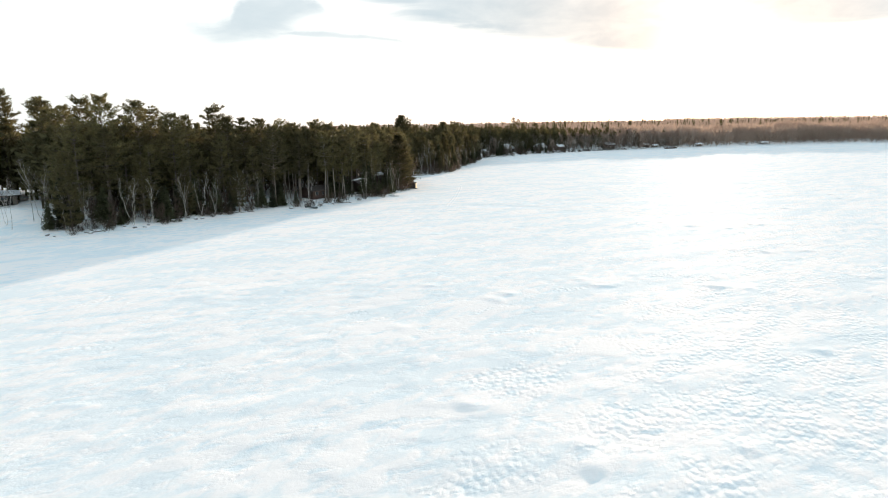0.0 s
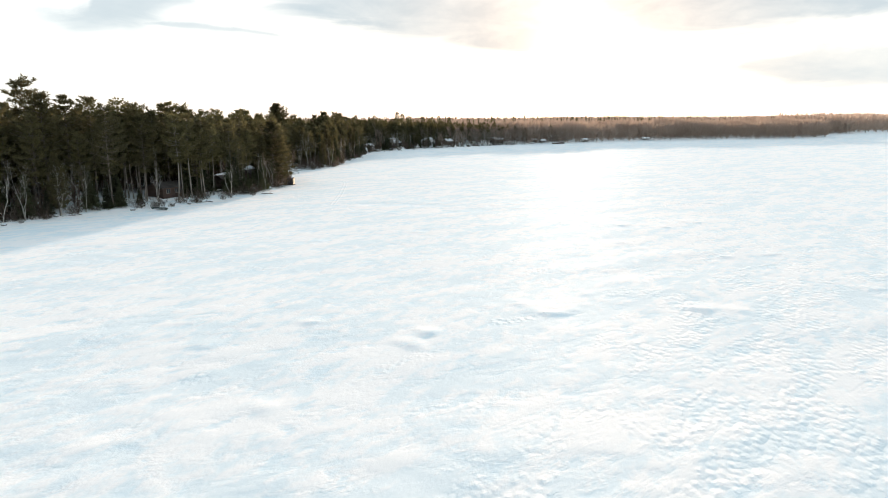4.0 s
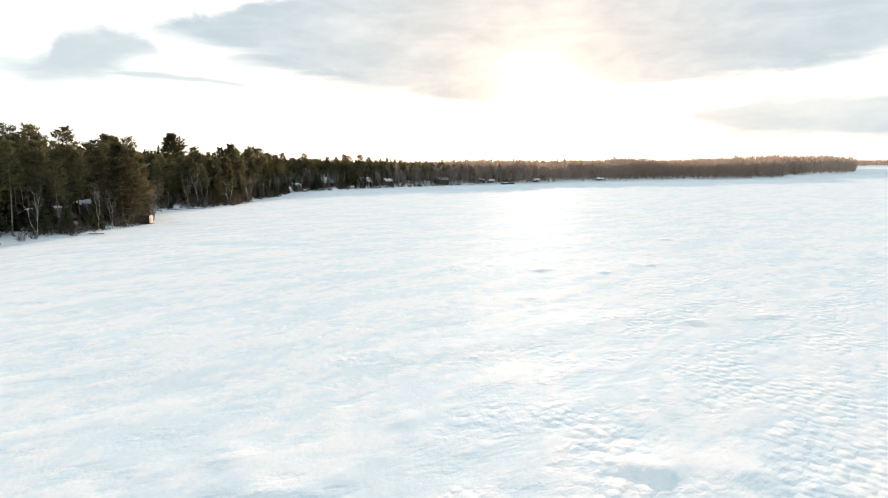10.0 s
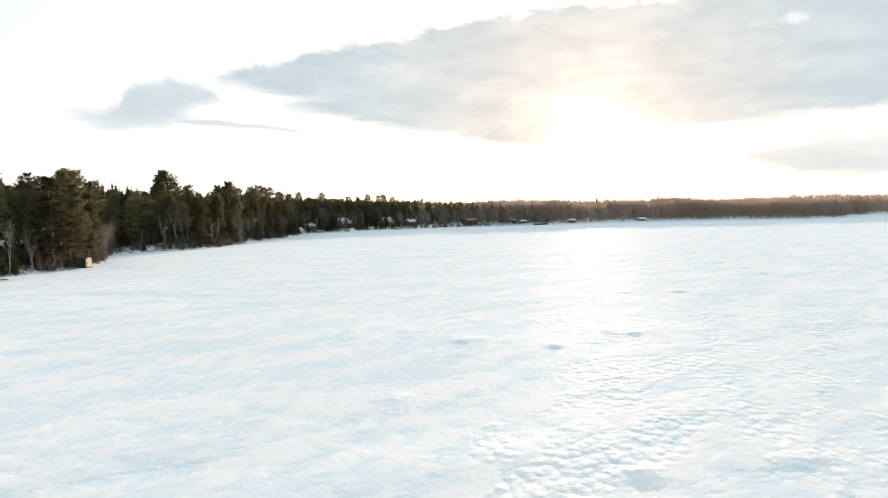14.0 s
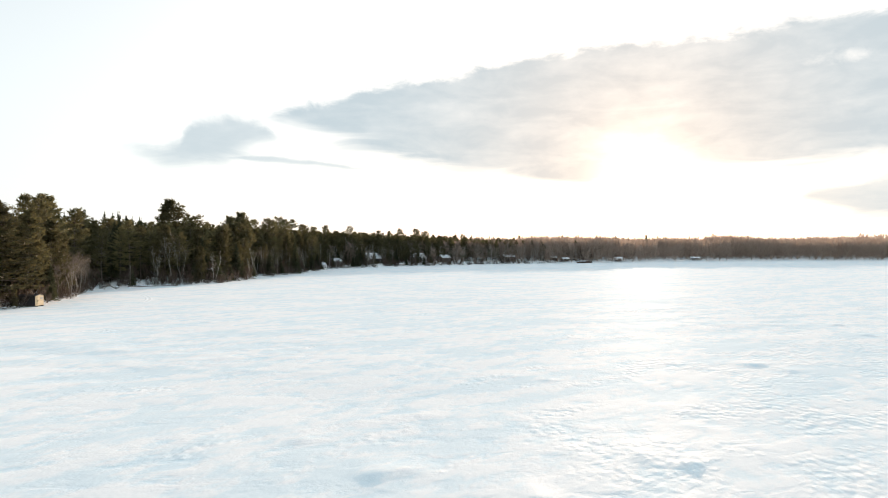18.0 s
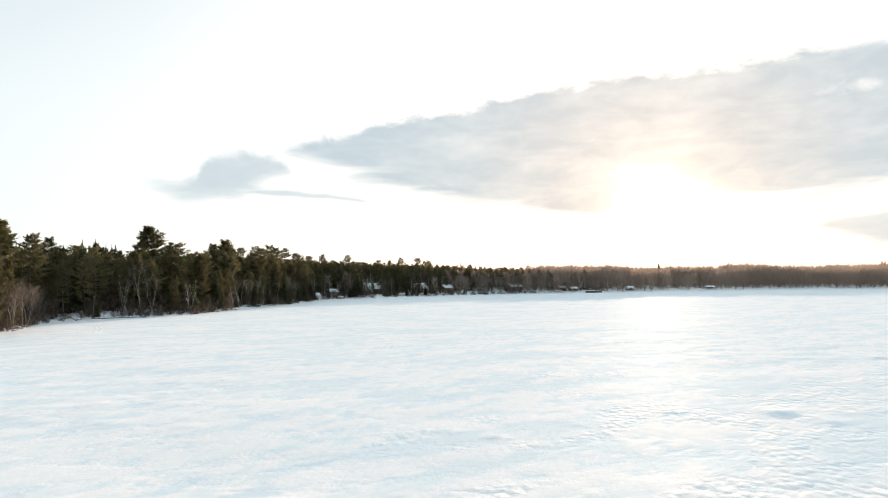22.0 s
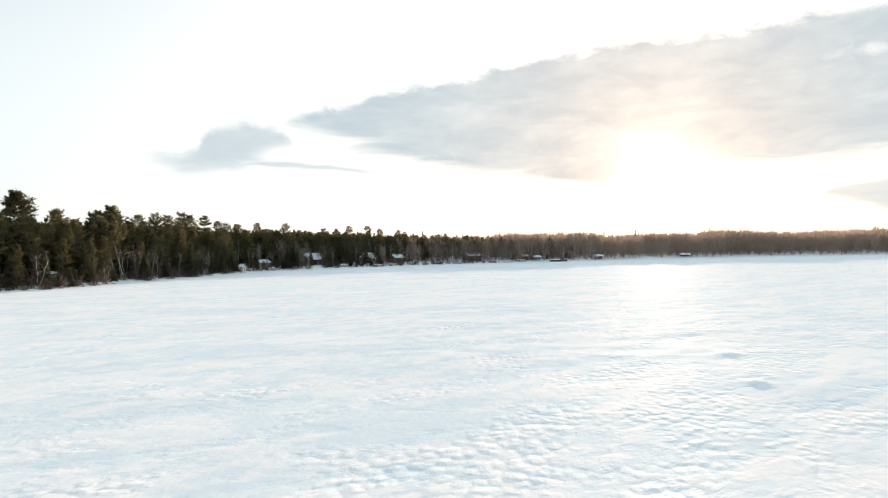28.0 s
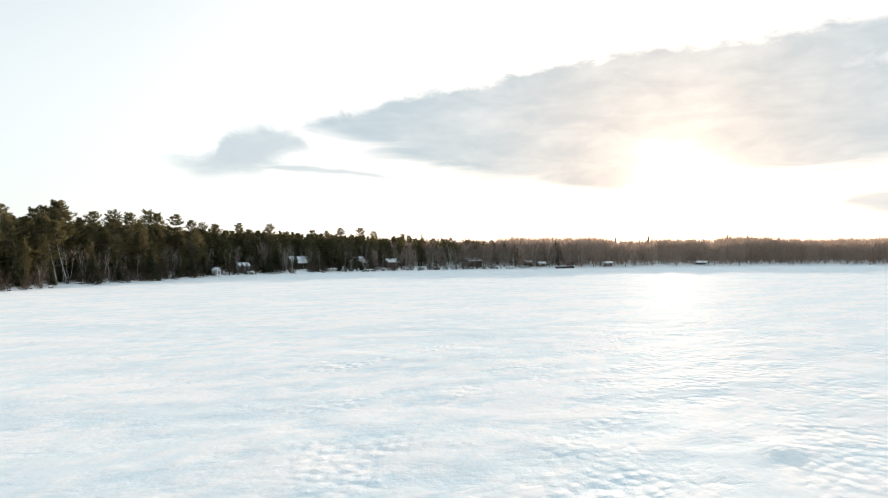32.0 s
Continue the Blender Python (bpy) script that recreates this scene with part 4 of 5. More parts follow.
DRIFTWOOD = varied("driftwood", (0.09, 0.075, 0.06), (0.27, 0.235, 0.20), 6.0, 0.9, 0.5, 0.02, (2, 2, 0.5))
STONE = varied("shore_stone", (0.13, 0.125, 0.12), (0.36, 0.34, 0.32), 3.0, 0.85, 0.6, 0.04)
CANVAS = varied("white_canopy_canvas", (0.62, 0.63, 0.65), (0.80, 0.81, 0.82), 2.0, 0.7, 0.3, 0.02)
BOAT_PAINT = varied("faded_green_hull", (0.04, 0.055, 0.05), (0.11, 0.13, 0.12), 3.0, 0.5, 0.2, 0.01)
m_glass, n_glass = material("window_glass")
finish(n_glass, (0.05, 0.06, 0.07, 1), 0.06, specular=0.8)
GLASS = m_glass


def part(name, bm, mat, parent, label=""):
    """Links a bmesh as one mesh object under a thing or under a part."""
    me = bpy.data.meshes.new(name)
    bm.to_mesh(me)
    bm.free()
    me.materials.append(mat)
    ob = new(name, me)
    ob.parent = parent
    if label:
        tagged(ob, label)
    return ob


def thing(name, x, y, turn, label, category, group="", lift=0.0):
    root = new(name)
    root.empty_display_size = 0.5
    root.matrix_basis = pose(x, y, height_at(x, y) + lift, 0, 0, turn)
    return tagged(root, label, category, group)


def box(x0, y0, z0, x1, y1, z1, bevel=0.02, bm=None):
    bm = bm or bmesh.new()
    made = bmesh.ops.create_cube(bm, size=1, matrix=Matrix.Translation(((x0 + x1) / 2, (y0 + y1) / 2, (z0 + z1) / 2)) @ Matrix.Diagonal((x1 - x0, y1 - y0, z1 - z0, 1)))
    if bevel:
        edges = {e for v in made["verts"] for e in v.link_edges}
        bmesh.ops.bevel(bm, geom=list(edges), offset=bevel, segments=1, affect="EDGES")
    return bm


def prism(profile, x0, x1):
    """A solid from a closed outline in y and z, drawn out along x."""
    bm = bmesh.new()
    a = [bm.verts.new((x0, y, z)) for y, z in profile]
    b = [bm.verts.new((x1, y, z)) for y, z in profile]
    bm.faces.new(a[::-1])
    bm.faces.new(b)
    for k in range(len(a)):
        j = (k + 1) % len(a)
        bm.faces.new((a[k], a[j], b[j], b[k]))
    bmesh.ops.recalc_face_normals(bm, faces=bm.faces)
    return bm


def beam(p, q, r, sides=7, taper=1.0):
    """A round pole from p to q."""
    s = Shape()
    s.tube(np.array([p, (np.array(p) * 0.5 + np.array(q) * 0.5), q]), [r, r * (1 + taper) / 2, r * taper], sides)
    v, f = s.arrays()
    bm = bmesh.new()
    vs = [bm.verts.new(c) for c in v]
    for tri in f:
        bm.faces.new([vs[i] for i in tri])
    bm.faces.new(vs[:sides][::-1])
    bm.faces.new(vs[-sides:])
    return bm


def snow_slab(x0, x1, profile, thick, seed):
    """A lumpy layer of snow over an outline of (y, z) points from eave over ridge to eave."""
    r = np.random.RandomState(seed)
    bm = bmesh.new()
    cols = 9
    top, low = [], []
    for i in range(cols):
        x = x0 + (x1 - x0) * i / (cols - 1)
        edge = 0.45 if i in (0, cols - 1) else 1.0
        top.append([bm.verts.new((x + r.randn() * 0.03, y + r.randn() * 0.04, z + thick * edge * (0.7 + 0.6 * r.rand()))) for y, z in profile])
        low.append([bm.verts.new((x, y, z)) for y, z in profile])
    m = len(profile)
    for i in range(cols - 1):
        for j in range(m - 1):
            bm.faces.new((top[i][j], top[i + 1][j], top[i + 1][j + 1], top[i][j + 1]))
            bm.faces.new((low[i][j + 1], low[i + 1][j + 1], low[i + 1][j], low[i][j]))
        for j in (0, m - 1):
            bm.faces.new((low[i][j], low[i + 1][j], top[i + 1][j], top[i][j]))
    for i in (0, cols - 1):
        for j in range(m - 1):
            bm.faces.new((low[i][j], top[i][j], top[i][j + 1], low[i][j + 1]))
    bmesh.ops.recalc_face_normals(bm, faces=bm.faces)
    return bm


def window(parent, side, u, z, w, h, at, mat):
    """A framed pane on a wall; side is the wall's outward axis, -y or +x, at its distance."""
    if side == "front":
        rim, glass = box(u - w / 2 - 0.07, at - 0.06, z - 0.07, u + w / 2 + 0.07, at + 0.02, z + h + 0.07, 0.01), box(u - w / 2, at - 0.075, z, u + w / 2, at - 0.055, z + h, 0)
        bar = box(u - 0.02, at - 0.09, z, u + 0.02, at - 0.07, z + h, 0)
    else:
        rim, glass = box(at - 0.02, u - w / 2 - 0.07, z - 0.07, at + 0.06, u + w / 2 + 0.07, z + h + 0.07, 0.01), box(at + 0.055, u - w / 2, z, at + 0.075, u + w / 2, z + h, 0)
        bar = box(at + 0.07, u - 0.02, z, at + 0.09, u + 0.02, z + h, 0)
    win = part("window", rim, mat, parent, "wooden window frame")
    part("pane", glass, GLASS, win, "dark glass pane")
    part("glazing_bar", bar, mat, win)


def cabin(x, y, turn, w, d, h, rise, wall_mat, label, windows=(), gable_windows=(), door=None, snow=1.0, chimney=None, roof_mat=None, over=0.4, lift=0.0, category="cabin", seed=1):
    """A gabled building; its ridge runs along its own x axis and its front looks along -y."""
    root = thing("cabin", x, y, turn, label, category, lift=lift)
    body = prism([(-d / 2, -0.8), (d / 2, -0.8), (d / 2, h), (0, h + rise), (-d / 2, h)], -w / 2, w / 2)
    part("wall", body, wall_mat, root)
    trim = TRIM if wall_mat is WHITE_PAINT else DULL_TRIM
    slope = rise / (d / 2)
    ey, ez = d / 2 + over, h - slope * over
    t = 0.14
    for side, name in ((-1, "roof"), (1, "roof")):
        slab = prism([(side * ey, ez), (0, h + rise), (0, h + rise + t), (side * ey, ez + t)], -w / 2 - over, w / 2 + over)
        part(name, slab, roof_mat or SHINGLES, root, "dark shingled roof slope")
    if snow:
        lo = -ey + (1 - snow) * ey
        pr = [(lo, ez + t + (lo + ey) * slope + 0.005), (lo * 0.5, h + rise + t + lo * 0.5 * slope + 0.005), (0, h + rise + t + 0.01), (ey * 0.5, h + rise + t - ey * 0.5 * slope + 0.005), (ey - 0.04, ez + t + 0.04 * slope + 0.005)]
        part("roof_snow", snow_slab(-w / 2 - over * 0.9, w / 2 + over * 0.9, pr, 0.24, seed), ROOF_SNOW, root, "lumpy white snow on the roof")
    for u, z, ww, hh in windows:
        window(root, "front", u, z, ww, hh, -d / 2, trim)
    for u, z, ww, hh in gable_windows:
        window(root, "gable", u, z, ww, hh, w / 2, trim)
    if door is not None:
        leaf = part("door", box(door - 0.45, -d / 2 - 0.06, 0.05, door + 0.45, -d / 2 + 0.01, 2.05, 0.01), DULL_TRIM, root, "plain closed plank door")
        part("handle", box(door + 0.3, -d / 2 - 0.11, 0.98, door + 0.36, -d / 2 - 0.055, 1.06, 0.01), STEEL, leaf)
    for side in (-1, 1):
        part("fascia", box(-w / 2 - over, side * ey - 0.03, ez - 0.1, w / 2 + over, side * ey + 0.03, ez + t - 0.01, 0.01), wall_mat if wall_mat is not WHITE_PAINT else GREY_BOARDS, root)
    if chimney is not None:
        stack = part("chimney", box(chimney - 0.3, 0.1, h + rise * 0.4, chimney + 0.3, 0.7, h + rise + 0.7, 0.03), STONE, root, "stone chimney")
        part("chimney_cap", box(chimney - 0.36, 0.04, h + rise + 0.7, chimney + 0.36, 0.76, h + rise + 0.8, 0.02), ROOF_SNOW, stack)
    return root


cabin(-96.5, 147, 33, 7.0, 4.6, 2.1, 0.55, EAVE_SHADED_BOARDS, "dark brown cabin with snow on its low roof above a clearing", windows=[(-2.2, 1.0, 1.2, 1.0), (1.0, 1.0, 1.2, 1.0)], door=3.0, chimney=-1.5, over=0.7, seed=2)
cabin(-30.2, 162.2, 52, 5.6, 4.6, 1.9, 0.8, RED_BOARDS, "small red-brown cabin with dark windows among the pines", windows=[(0.3, 0.75, 0.55, 0.95), (1.3, 0.75, 0.55, 0.95), (-1.6, 0.8, 0.8, 0.8)], gable_windows=[(0.0, 0.8, 0.9, 0.8)], snow=0, over=0.55, seed=3)
cabin(-20.8, 176.8, 66, 6.6, 5.0, 1.7, 1.3, DARK_BOARDS, "low dark cabin with patchy snow on its shingles", windows=[(-1.4, 0.6, 0.9, 0.8), (1.4, 0.6, 0.9, 0.8)], snow=0.1, over=0.7, seed=4)
cabin(-17.6, 188.4, 75, 5.2, 4.6, 1.9, 1.5, DARK_BOARDS, "brown cabin half hidden by pines on the point", windows=[(-1.0, 0.7, 0.8, 0.8), (1.2, 0.7, 0.8, 0.8)], gable_windows=[(0.0, 0.8, 0.8, 0.9)], snow=0.3, over=0.6, seed=5)
cabin(0.9, 259.6, 74, 5.0, 3.2, 1.6, 0.8, DARK_BOARDS, "brown board shed with patchy snow on its roof", windows=[(-1.2, 0.6, 0.7, 0.6)], door=0.9, snow=0.3, over=0.35, seed=6, category="shed")
cabin(20.2, 343.4, -24, 1.8, 1.8, 1.3, 0.6, WHITE_PAINT, "tiny white shed with a dark opening by the ice", gable_windows=[(0.0, 0.3, 0.6, 0.8)], over=0.15, seed=7, category="shed")
cabin(23.2, 363.0, 35, 3.6, 3.0, 1.7, 0.8, GREY_BOARDS, "grey boathouse with snow on its roof", windows=[(-0.8, 0.6, 0.7, 0.7)], over=0.3, seed=8, category="boathouse")
cabin(37.0, 386.6, 52, 8.4, 7.0, 2.0, 1.9, DARK_BOARDS, "dark cabin under a broad roof of clean snow", windows=[(-2.6, 0.8, 1.2, 1.0), (0.2, 0.8, 1.2, 1.0), (2.6, 0.8, 1.2, 1.0)], chimney=2.0, over=0.7, seed=9)
cabin(31.8, 376.6, 40, 2.6, 2.2, 1.5, 0.7, WHITE_PAINT, "small white outbuilding with snowy roof", windows=[(0.0, 0.6, 0.6, 0.6)], over=0.25, seed=10, category="shed")
cabin(58.6, 397.2, -58, 6.0, 4.6, 2.2, 1.6, WHITE_PAINT, "pale cabin with its gable facing the lake", windows=[(-1.2, 0.8, 0.8, 0.9)], gable_windows=[(-1.0, 0.8, 0.9, 1.0), (1.0, 0.8, 0.9, 1.0)], snow=0.9, over=0.5, seed=11)
cabin(70.5, 402.0, 35, 4.6, 4.0, 2.0, 1.1, DARK_BOARDS, "brown cabin in the bare woods at the bay", windows=[(-0.9, 0.7, 0.8, 0.8), (0.9, 0.7, 0.8, 0.8)], over=0.4, seed=12)
cabin(104.0, 421.0, 28, 6.5, 5.0, 2.1, 1.2, DARK_BOARDS, "brown cabin with snowy roof among leafless trees", windows=[(-1.6, 0.8, 0.9, 0.9), (1.4, 0.8, 0.9, 0.9)], over=0.5, seed=13)
cabin(152.0, 441.0, 25, 7.0, 5.0, 2.2, 1.4, GREY_BOARDS, "grey cabin at the far shore with snow on top", windows=[(-1.6, 0.8, 0.9, 0.9), (1.4, 0.8, 0.9, 0.9)], over=0.5, seed=14)
cabin(128.6, 425.6, 20, 3.2, 2.6, 1.7, 0.8, DARK_BOARDS, "small brown boathouse at the far shore", over=0.3, seed=15, category="boathouse")


def ice_hut(x, y, turn):
    """Ice fishing hut: dark tarp sides on a frame, one plywood end with a door, on runners."""
    root = thing("ice_hut", x, y, turn, "ice fishing hut with dark sides and a pale plywood end", "ice hut", lift=0.05)
    root.scale = (0.80, 0.66, 0.92)
    part("side_wall", prism([(-1.2, 0.1), (1.2, 0.1), (1.2, 1.65), (0, 1.85), (-1.2, 1.65)], -1.7, 1.62), TARP, root, "dark tarp-covered walls")
    end = part("end_wall", prism([(-1.24, 0.1), (1.24, 0.1), (1.24, 1.68), (0, 1.88), (-1.24, 1.68)], 1.62, 1.72), PLYWOOD, root, "pale plywood end wall")
    door = part("door", box(1.72, -0.75, 0.16, 1.76, 0.15, 1.6, 0.01), PLYWOOD, root, "plywood door")
    part("latch", box(1.76, -0.72, 0.78, 1.81, -0.5, 0.95, 0.01), TARP, door, "black latch")
    part("window", box(1.72, 0.25, 1.05, 1.75, 1.0, 1.4, 0.01), TRIM, end, "pale window frame")
    part("roof", prism([(-1.35, 1.62), (0, 1.86), (1.35, 1.62), (1.35, 1.68), (0, 1.93), (-1.35, 1.68)], -1.8, 1.8), TARP, root, "dark low roof")
    part("stove_pipe", beam((-0.9, 0.4, 1.7), (-0.9, 0.4, 2.35), 0.06), STEEL, root, "steel stove pipe")
    for side in (-1, 1):
        part("runner", box(-1.9, side * 0.9 - 0.06, -0.05, 1.95, side * 0.9 + 0.06, 0.1, 0.02), DRIFTWOOD, root)


ice_hut(-8.3, 192.0, -12)

pole = thing("wooden_pole", -10.8, 237.2, 0, "bare wooden pole standing at the snowy shore", "pole")
part("shaft", beam((0, 0, -0.5), (0.05, 0, 4.4), 0.075, 8, 0.75), DRIFTWOOD, pole)
part("cap", box(-0.04, -0.08, 4.38, 0.13, 0.08, 4.44, 0.01), ROOF_SNOW, pole, "small cap of snow")

frame_thing = thing("old_dock", -13.6, 232.6, 20, "old dock frame of crossed poles frozen in the snow", "dock frame")
for p, q in (((-0.8, -1.2, -0.3), (0.1, 0.6, 1.15)), ((2.2, -1.0, -0.3), (-0.3, 0.7, 1.2)), ((-1.6, 0.9, 0.1), (0.6, 0.5, 1.0))):
    part("pole", beam(p, q, 0.09, 6, 0.8), DRIFTWOOD, frame_thing)


def log(x, y, turn, length, r, label="snow-dusted fallen log lying along the shore"):
    root = thing("fallen_log", x, y, turn, label, "log", "logs along the shore")
    part("trunk", beam((-length / 2, 0, r * 0.6), (length / 2, 0.1, r * 0.9), r, 7, 0.65), DRIFTWOOD, root)
    for k in range(3):
        a = -length * 0.3 + k * length * 0.3
        part("stub", beam((a, 0, r), (a + 0.25, 0.3 * (-1) ** k, r + 0.5), r * 0.25, 5, 0.5), DRIFTWOOD, root)
    pr = [(-r * 0.6, r * 1.35), (0, r * 1.62), (r * 0.6, r * 1.35)]
    part("snow_cover", snow_slab(-length * 0.4, length * 0.35, pr, 0.08, int(length * 10)), ROOF_SNOW, root, "thin snow on the log")


for x, y, turn, ln, r in [(-8.6, 238.0, 25, 5.5, 0.16), (-4.6, 240.4, 20, 4.5, 0.14), (-12.2, 172.2, -20, 3.0, 0.11), (-62.0, 119.4, 40, 3.4, 0.13), (5.2, 263.5, 70, 3.2, 0.13), (8.5, 284.0, 15, 2.8, 0.13),
                          (-41.5, 143.6, 30, 3.0, 0.12), (-22.5, 159.0, 35, 2.6, 0.12)]:
    log(x, y, turn, ln, r)


def rowboat(x, y, turn):
    """A rowing boat lying keel down at the bank, half drifted over."""
    root = thing("rowboat", x, y, turn, "dark green rowing boat drawn up on the snowy bank", "boat", lift=0.08)
    bm = bmesh.new()
    rings = []
    for k in range(9):
        f = k / 8
        half = 0.62 * (1 - (1 - f) ** 3) * (1 - 0.18 * f)
        keel = 0.22 * (1 - f) ** 2
        rings.append([(-1.9 + 3.8 * f, s * half, z) for s, z in ((-1, 0.48 + 0.12 * (1 - f)), (-0.75, 0.14 + keel), (0, keel), (0.75, 0.14 + keel), (1, 0.48 + 0.12 * (1 - f)))])
    vs = [[bm.verts.new(c) for c in ring] for ring in rings]
    for a, b in zip(vs, vs[1:]):
        for j in range(4):
            bm.faces.new((a[j], b[j], b[j + 1], a[j + 1]))
    bm.faces.new(vs[-1])
    bmesh.ops.solidify(bm, geom=bm.faces[:], thickness=0.035)
    root.scale = (0.78, 0.78, 0.78)
    part("hull", bm, BOAT_PAINT, root)
    for px in (-0.5, 0.6, 1.5):
        part("seat", box(px - 0.14, -0.48, 0.32, px + 0.14, 0.48, 0.36, 0.01), GREY_BOARDS, root, "weathered plank seat")
    part("snow_fill", snow_slab(-1.2, 1.6, [(-0.45, 0.24), (0, 0.3), (0.45, 0.24)], 0.1, 5), ROOF_SNOW, root, "snow lying in the boat")


rowboat(-28.8, 148.6, -20)

steps = thing("terrace_steps", 18.0, 349.6, -33, "wooden terrace steps with snow on each tread", "steps", lift=-0.1)
for k in range(4):
    tread = part("tread", box(-1.6, -1.6 + 0.75 * k, 0.3 + 0.4 * k, 1.6, -0.9 + 0.75 * k, 0.4 + 0.4 * k, 0.02), DARK_BOARDS, steps)
    part("riser", box(-1.6, -0.98 + 0.75 * k, -0.4, 1.6, -0.9 + 0.75 * k, 0.3 + 0.4 * k, 0.01), DARK_BOARDS, steps)
    part("snow_cover", snow_slab(-1.55, 1.55, [(-1.6 + 0.75 * k, 0.405 + 0.4 * k), (-1.25 + 0.75 * k, 0.405 + 0.4 * k), (-0.9 + 0.75 * k, 0.405 + 0.4 * k)], 0.1, 20 + k), ROOF_SNOW, tread, "snow on the tread")

fence = thing("dock_stack", 50.2, 382.4, 45, "stacked dock sections with snow along the shore", "dock sections")
for k in range(4):
    part("dock_section", box(-3.2 + k * 1.65, -0.5, 0.1, -1.7 + k * 1.65, 0.4, 0.85, 0.03), GREY_BOARDS, fence)
part("snow_cover", snow_slab(-3.1, 3.1, [(-0.45, 0.86), (0, 0.87), (0.36, 0.86)], 0.18, 41), ROOF_SNOW, fence, "snow on the stack")
for k in range(5):
    part("leg", beam((-3.1 + k * 1.55, 0.1, -0.3), (-3.1 + k * 1.55, 0.1, 1.25), 0.04, 6), STEEL, fence)


def boat_lift(x, y, turn, w, d, h):
    """A boat lift drawn up on the shore: four posts, cross beams and a canvas canopy."""
    root = thing("boat_lift", x, y, turn, "boat lift with pale snow-covered canopy drawn up on shore", "boat lift", "boat lifts at the far shore")
    for sx in (-1, 1):
        for sy in (-1, 1):
            part("post", beam((sx * w * 0.42, sy * d * 0.42, -0.3), (sx * w * 0.42, sy * d * 0.42, h), 0.07, 6), STEEL, root)
        part("cross_beam", beam((sx * w * 0.42, -d * 0.42, 0.4), (sx * w * 0.42, d * 0.42, 0.4), 0.08, 6), STEEL, root)
    part("canopy", prism([(-d / 2, h - 0.35), (d / 2, h - 0.35), (d / 2, h), (d * 0.25, h + 0.3), (-d * 0.25, h + 0.3), (-d / 2, h)], -w / 2, w / 2), CANVAS, root, "pale canvas canopy")
    part("snow_cover", snow_slab(-w * 0.46, w * 0.46, [(-d * 0.3, h + 0.24), (0, h + 0.305), (d * 0.3, h + 0.24)], 0.18, int(x)), ROOF_SNOW, root, "snow on the canopy")
    part("bunk", box(-w * 0.4, -d * 0.3, 0.45, w * 0.4, d * 0.3, 0.95, 0.05), DARK_BOARDS, root, "dark bunk boards")


boat_lift(134.2, 424.9, 20, 3.8, 2.8, 1.8)
boat_lift(167.2, 438.9, 20, 4.2, 2.8, 2.0)
boat_lift(215.0, 450.4, 12, 5.0, 2.8, 1.5)

quay = thing("dock_stack", 144.4, 425.2, 28, "long dark stack of dock sections partly under snow", "dock sections")
for k in range(6):
    part("dock_section", box(-4.6 + k * 1.55, -1.0, -0.2, -3.15 + k * 1.55, 0.9, 0.75 + 0.15 * (k % 2), 0.04), DARK_BOARDS, quay)
part("snow_cover", snow_slab(-3.6, 0.4, [(-0.9, 0.92), (0, 0.94), (0.8, 0.92)], 0.25, 44), ROOF_SNOW, quay, "snow on the stack")



def stacked_dock(x, y, turn, length):
    """Dock legs and rails pulled up on the bank, with snow along the rails."""
    root = thing("stacked_dock", x, y, turn, "tangle of dock legs and rails with snow on them", "dock", "stacked docks at the far shore")
    for k in range(4):
        a = -length / 2 + k * length / 3
        part("leg", beam((a, -0.6, -0.3), (a + 0.7, 0.5, 1.5), 0.06, 6), DRIFTWOOD, root)
        part("leg", beam((a + 0.6, -0.5, -0.3), (a - 0.1, 0.5, 1.3), 0.06, 6), DRIFTWOOD, root)
    rail = part("rail", box(-length / 2, -0.12, 0.62, length / 2, 0.12, 0.8, 0.02), GREY_BOARDS, root)
    part("snow_cover", snow_slab(-length / 2, length / 2, [(-0.14, 0.81), (0, 0.82), (0.14, 0.81)], 0.16, int(x)), ROOF_SNOW, rail, "snow along the rail")


stacked_dock(113.5, 417.6, 24, 5.0)
stacked_dock(120.0, 419.0, 18, 4.0)
stacked_dock(126.0, 420.8, 22, 4.4)
stacked_dock(63.0, 387.4, 30, 4.0)
stacked_dock(27.0, 357.0, 48, 3.4)

flag = thing("flagpole", 152.0, 431.5, 0, "bare white flagpole at the far shore", "flagpole")
part("shaft", beam((0, 0, -0.4), (0, 0, 5.2), 0.06, 8, 0.6), WHITE_PAINT, flag)
bm = bmesh.new()
bmesh.ops.create_icosphere(bm, subdivisions=1, radius=0.1, matrix=Matrix.Translation((0, 0, 5.25)))
part("finial", bm, STEEL, flag)


# stones and snow-capped lumps along the water's edge
def stone_mesh(seed, size):
    r = np.random.RandomState(seed)
    bm = bmesh.new()
    bmesh.ops.create_icosphere(bm, subdivisions=2, radius=size)
    for v in bm.verts:
        v.co *= 0.75 + 0.4 * noise.noise(v.co * (1.5 / size) + Vector((seed, 0, 0)))
        v.co.z *= 0.7
    return bm


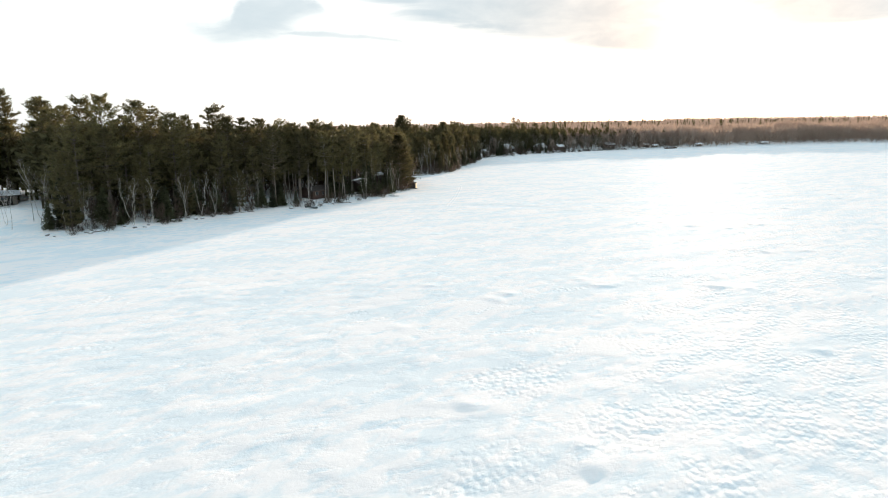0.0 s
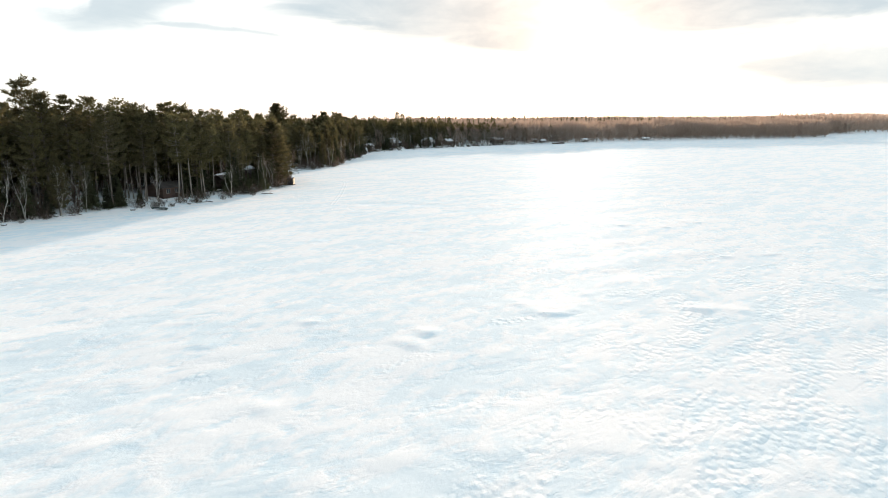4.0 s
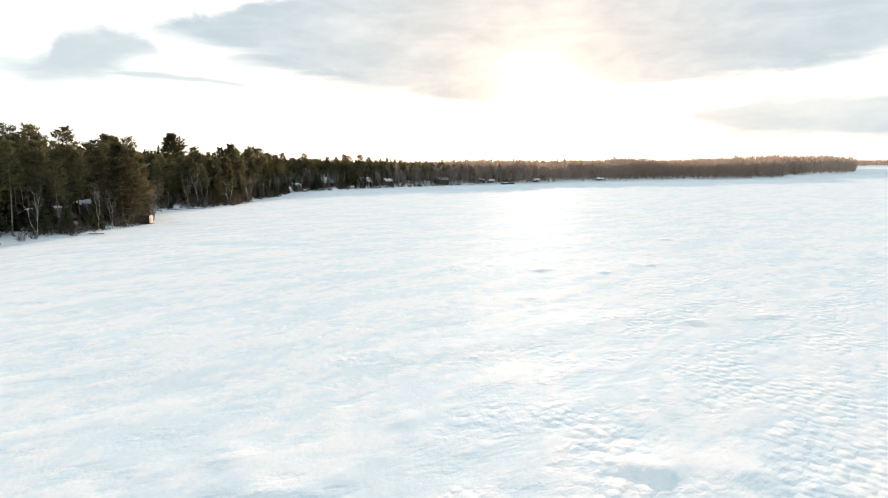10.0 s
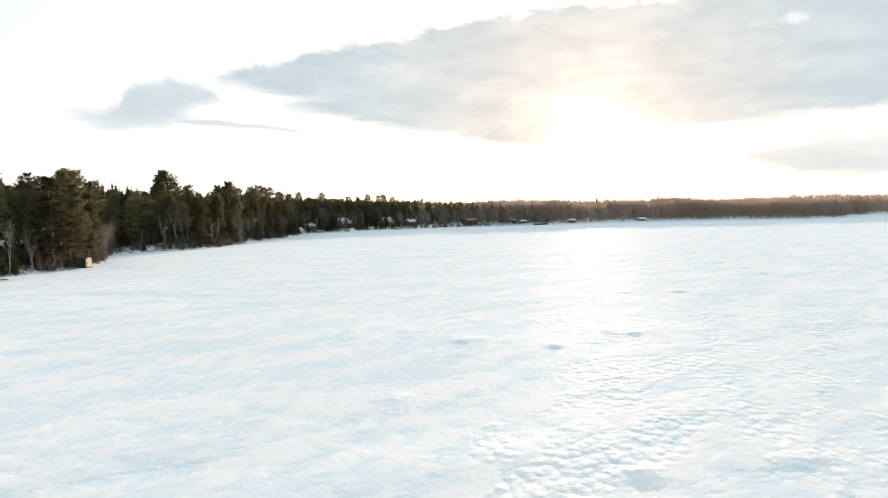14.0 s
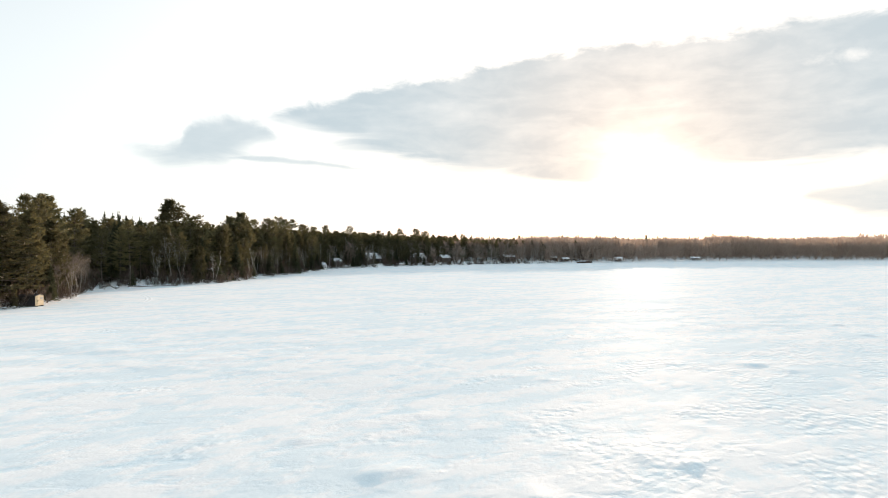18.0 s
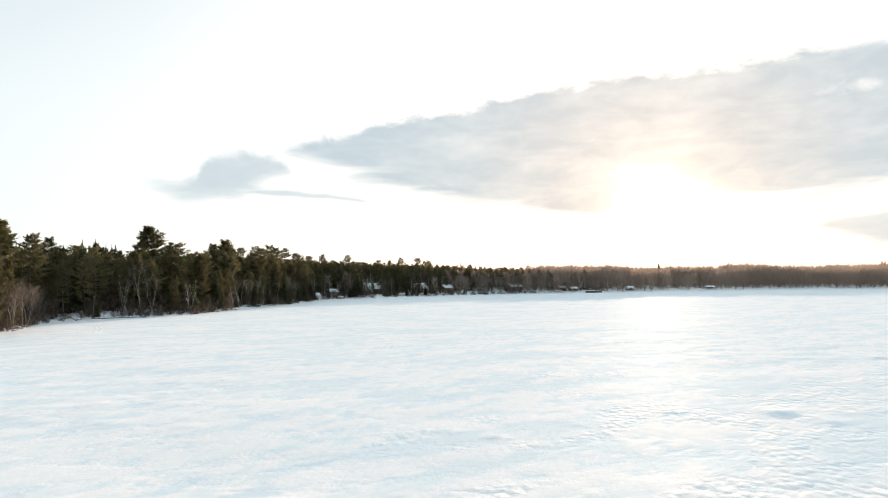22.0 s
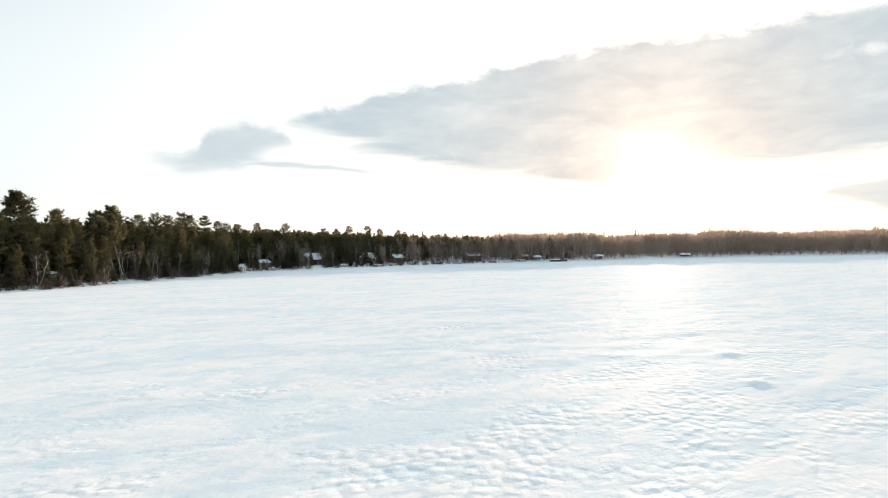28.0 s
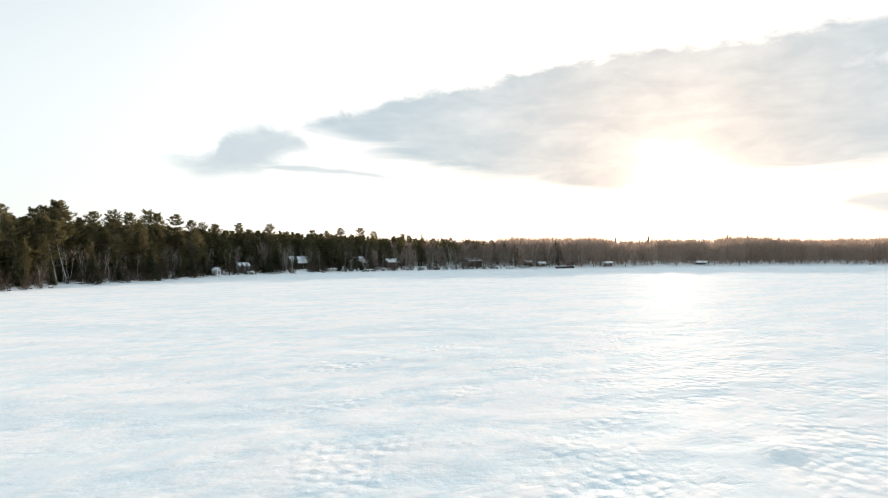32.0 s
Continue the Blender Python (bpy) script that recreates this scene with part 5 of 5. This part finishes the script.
stones = []
for k in range(4):
    root = thing("shore_stone", 0, 0, 0, "snow-capped boulder at the edge of the ice", "boulder", "boulders along the shore")
    part("rock", stone_mesh(k, 0.42), STONE, root)
    cap = stone_mesh(k, 0.36)
    for v in cap.verts:
        v.co.z = max(v.co.z * 0.6 + 0.16, 0.1)
    part("snow_cap", cap, ROOF_SNOW, root, "white cap of snow")
    stones.append(root)
spots = scatter(4, 31, -0.4, 1.2, 64, 0.7)
for k, (x, y, d) in enumerate(spots):
    s = 0.6 + 0.9 * R.rand()
    m = Matrix.Translation((x, y, height_at(x, y) + 0.05)) @ Matrix.Rotation(R.rand() * 6.28, 4, "Z") @ Matrix.Diagonal((s, s, s, 1))
    if k < 4:
        stones[k].matrix_basis = m
    else:
        o = stones[k % 4]
        copy_thing(o, m @ Matrix.Diagonal((*(1 / v for v in o.scale), 1)))


# a faint snowmobile track curving off the shore: two packed ribbons just proud of the ice
def ribbon(points, half, lift, inner):
    pts = [Vector(p) for p in points]
    smooth_pts = []
    for k in range(len(pts) - 1):
        a, b, c, d = pts[max(k - 1, 0)], pts[k], pts[k + 1], pts[min(k + 2, len(pts) - 1)]
        for j in range(10):
            t = j / 10
            smooth_pts.append(0.5 * (2 * b + (c - a) * t + (2 * a - 5 * b + 4 * c - d) * t * t + (3 * b - a - 3 * c + d) * t ** 3))
    rows = []
    for k, q in enumerate(smooth_pts):
        d = (smooth_pts[min(k + 1, len(smooth_pts) - 1)] - smooth_pts[max(k - 1, 0)]).normalized()
        nrm = Vector((-d.y, d.x))
        rows.append([q + nrm * (inner + u * half) for u in (-1.4, -0.8, 0.8, 1.4)])
    flat = np.array([(p.x, p.y) for row in rows for p in row])
    z = ground_height(flat[:, 0], flat[:, 1]) + np.tile([-0.04, lift, lift, -0.04], len(rows))
    faces = [(4 * r + c, 4 * r + c + 1, 4 * r + c + 5, 4 * r + c + 4) for r in range(len(rows) - 1) for c in range(3)]
    return np.column_stack([flat, z]), np.array(faces)


track = thing("snowmobile_track", 0, 0, 0, "faint packed snowmobile track curving across the snowy ice", "snow track")
track.matrix_basis = Matrix.Identity(4)
for side in (-0.35, 0.35):
    mesh_object("rut", *ribbon([(1.5, 150), (3.3, 165), (4.4, 178), (5.4, 191), (5.2, 200), (2.8, 208), (-1, 216), (-5, 223), (-11, 231)], 0.2, 0.004, side), SNOW, track, smooth=True)
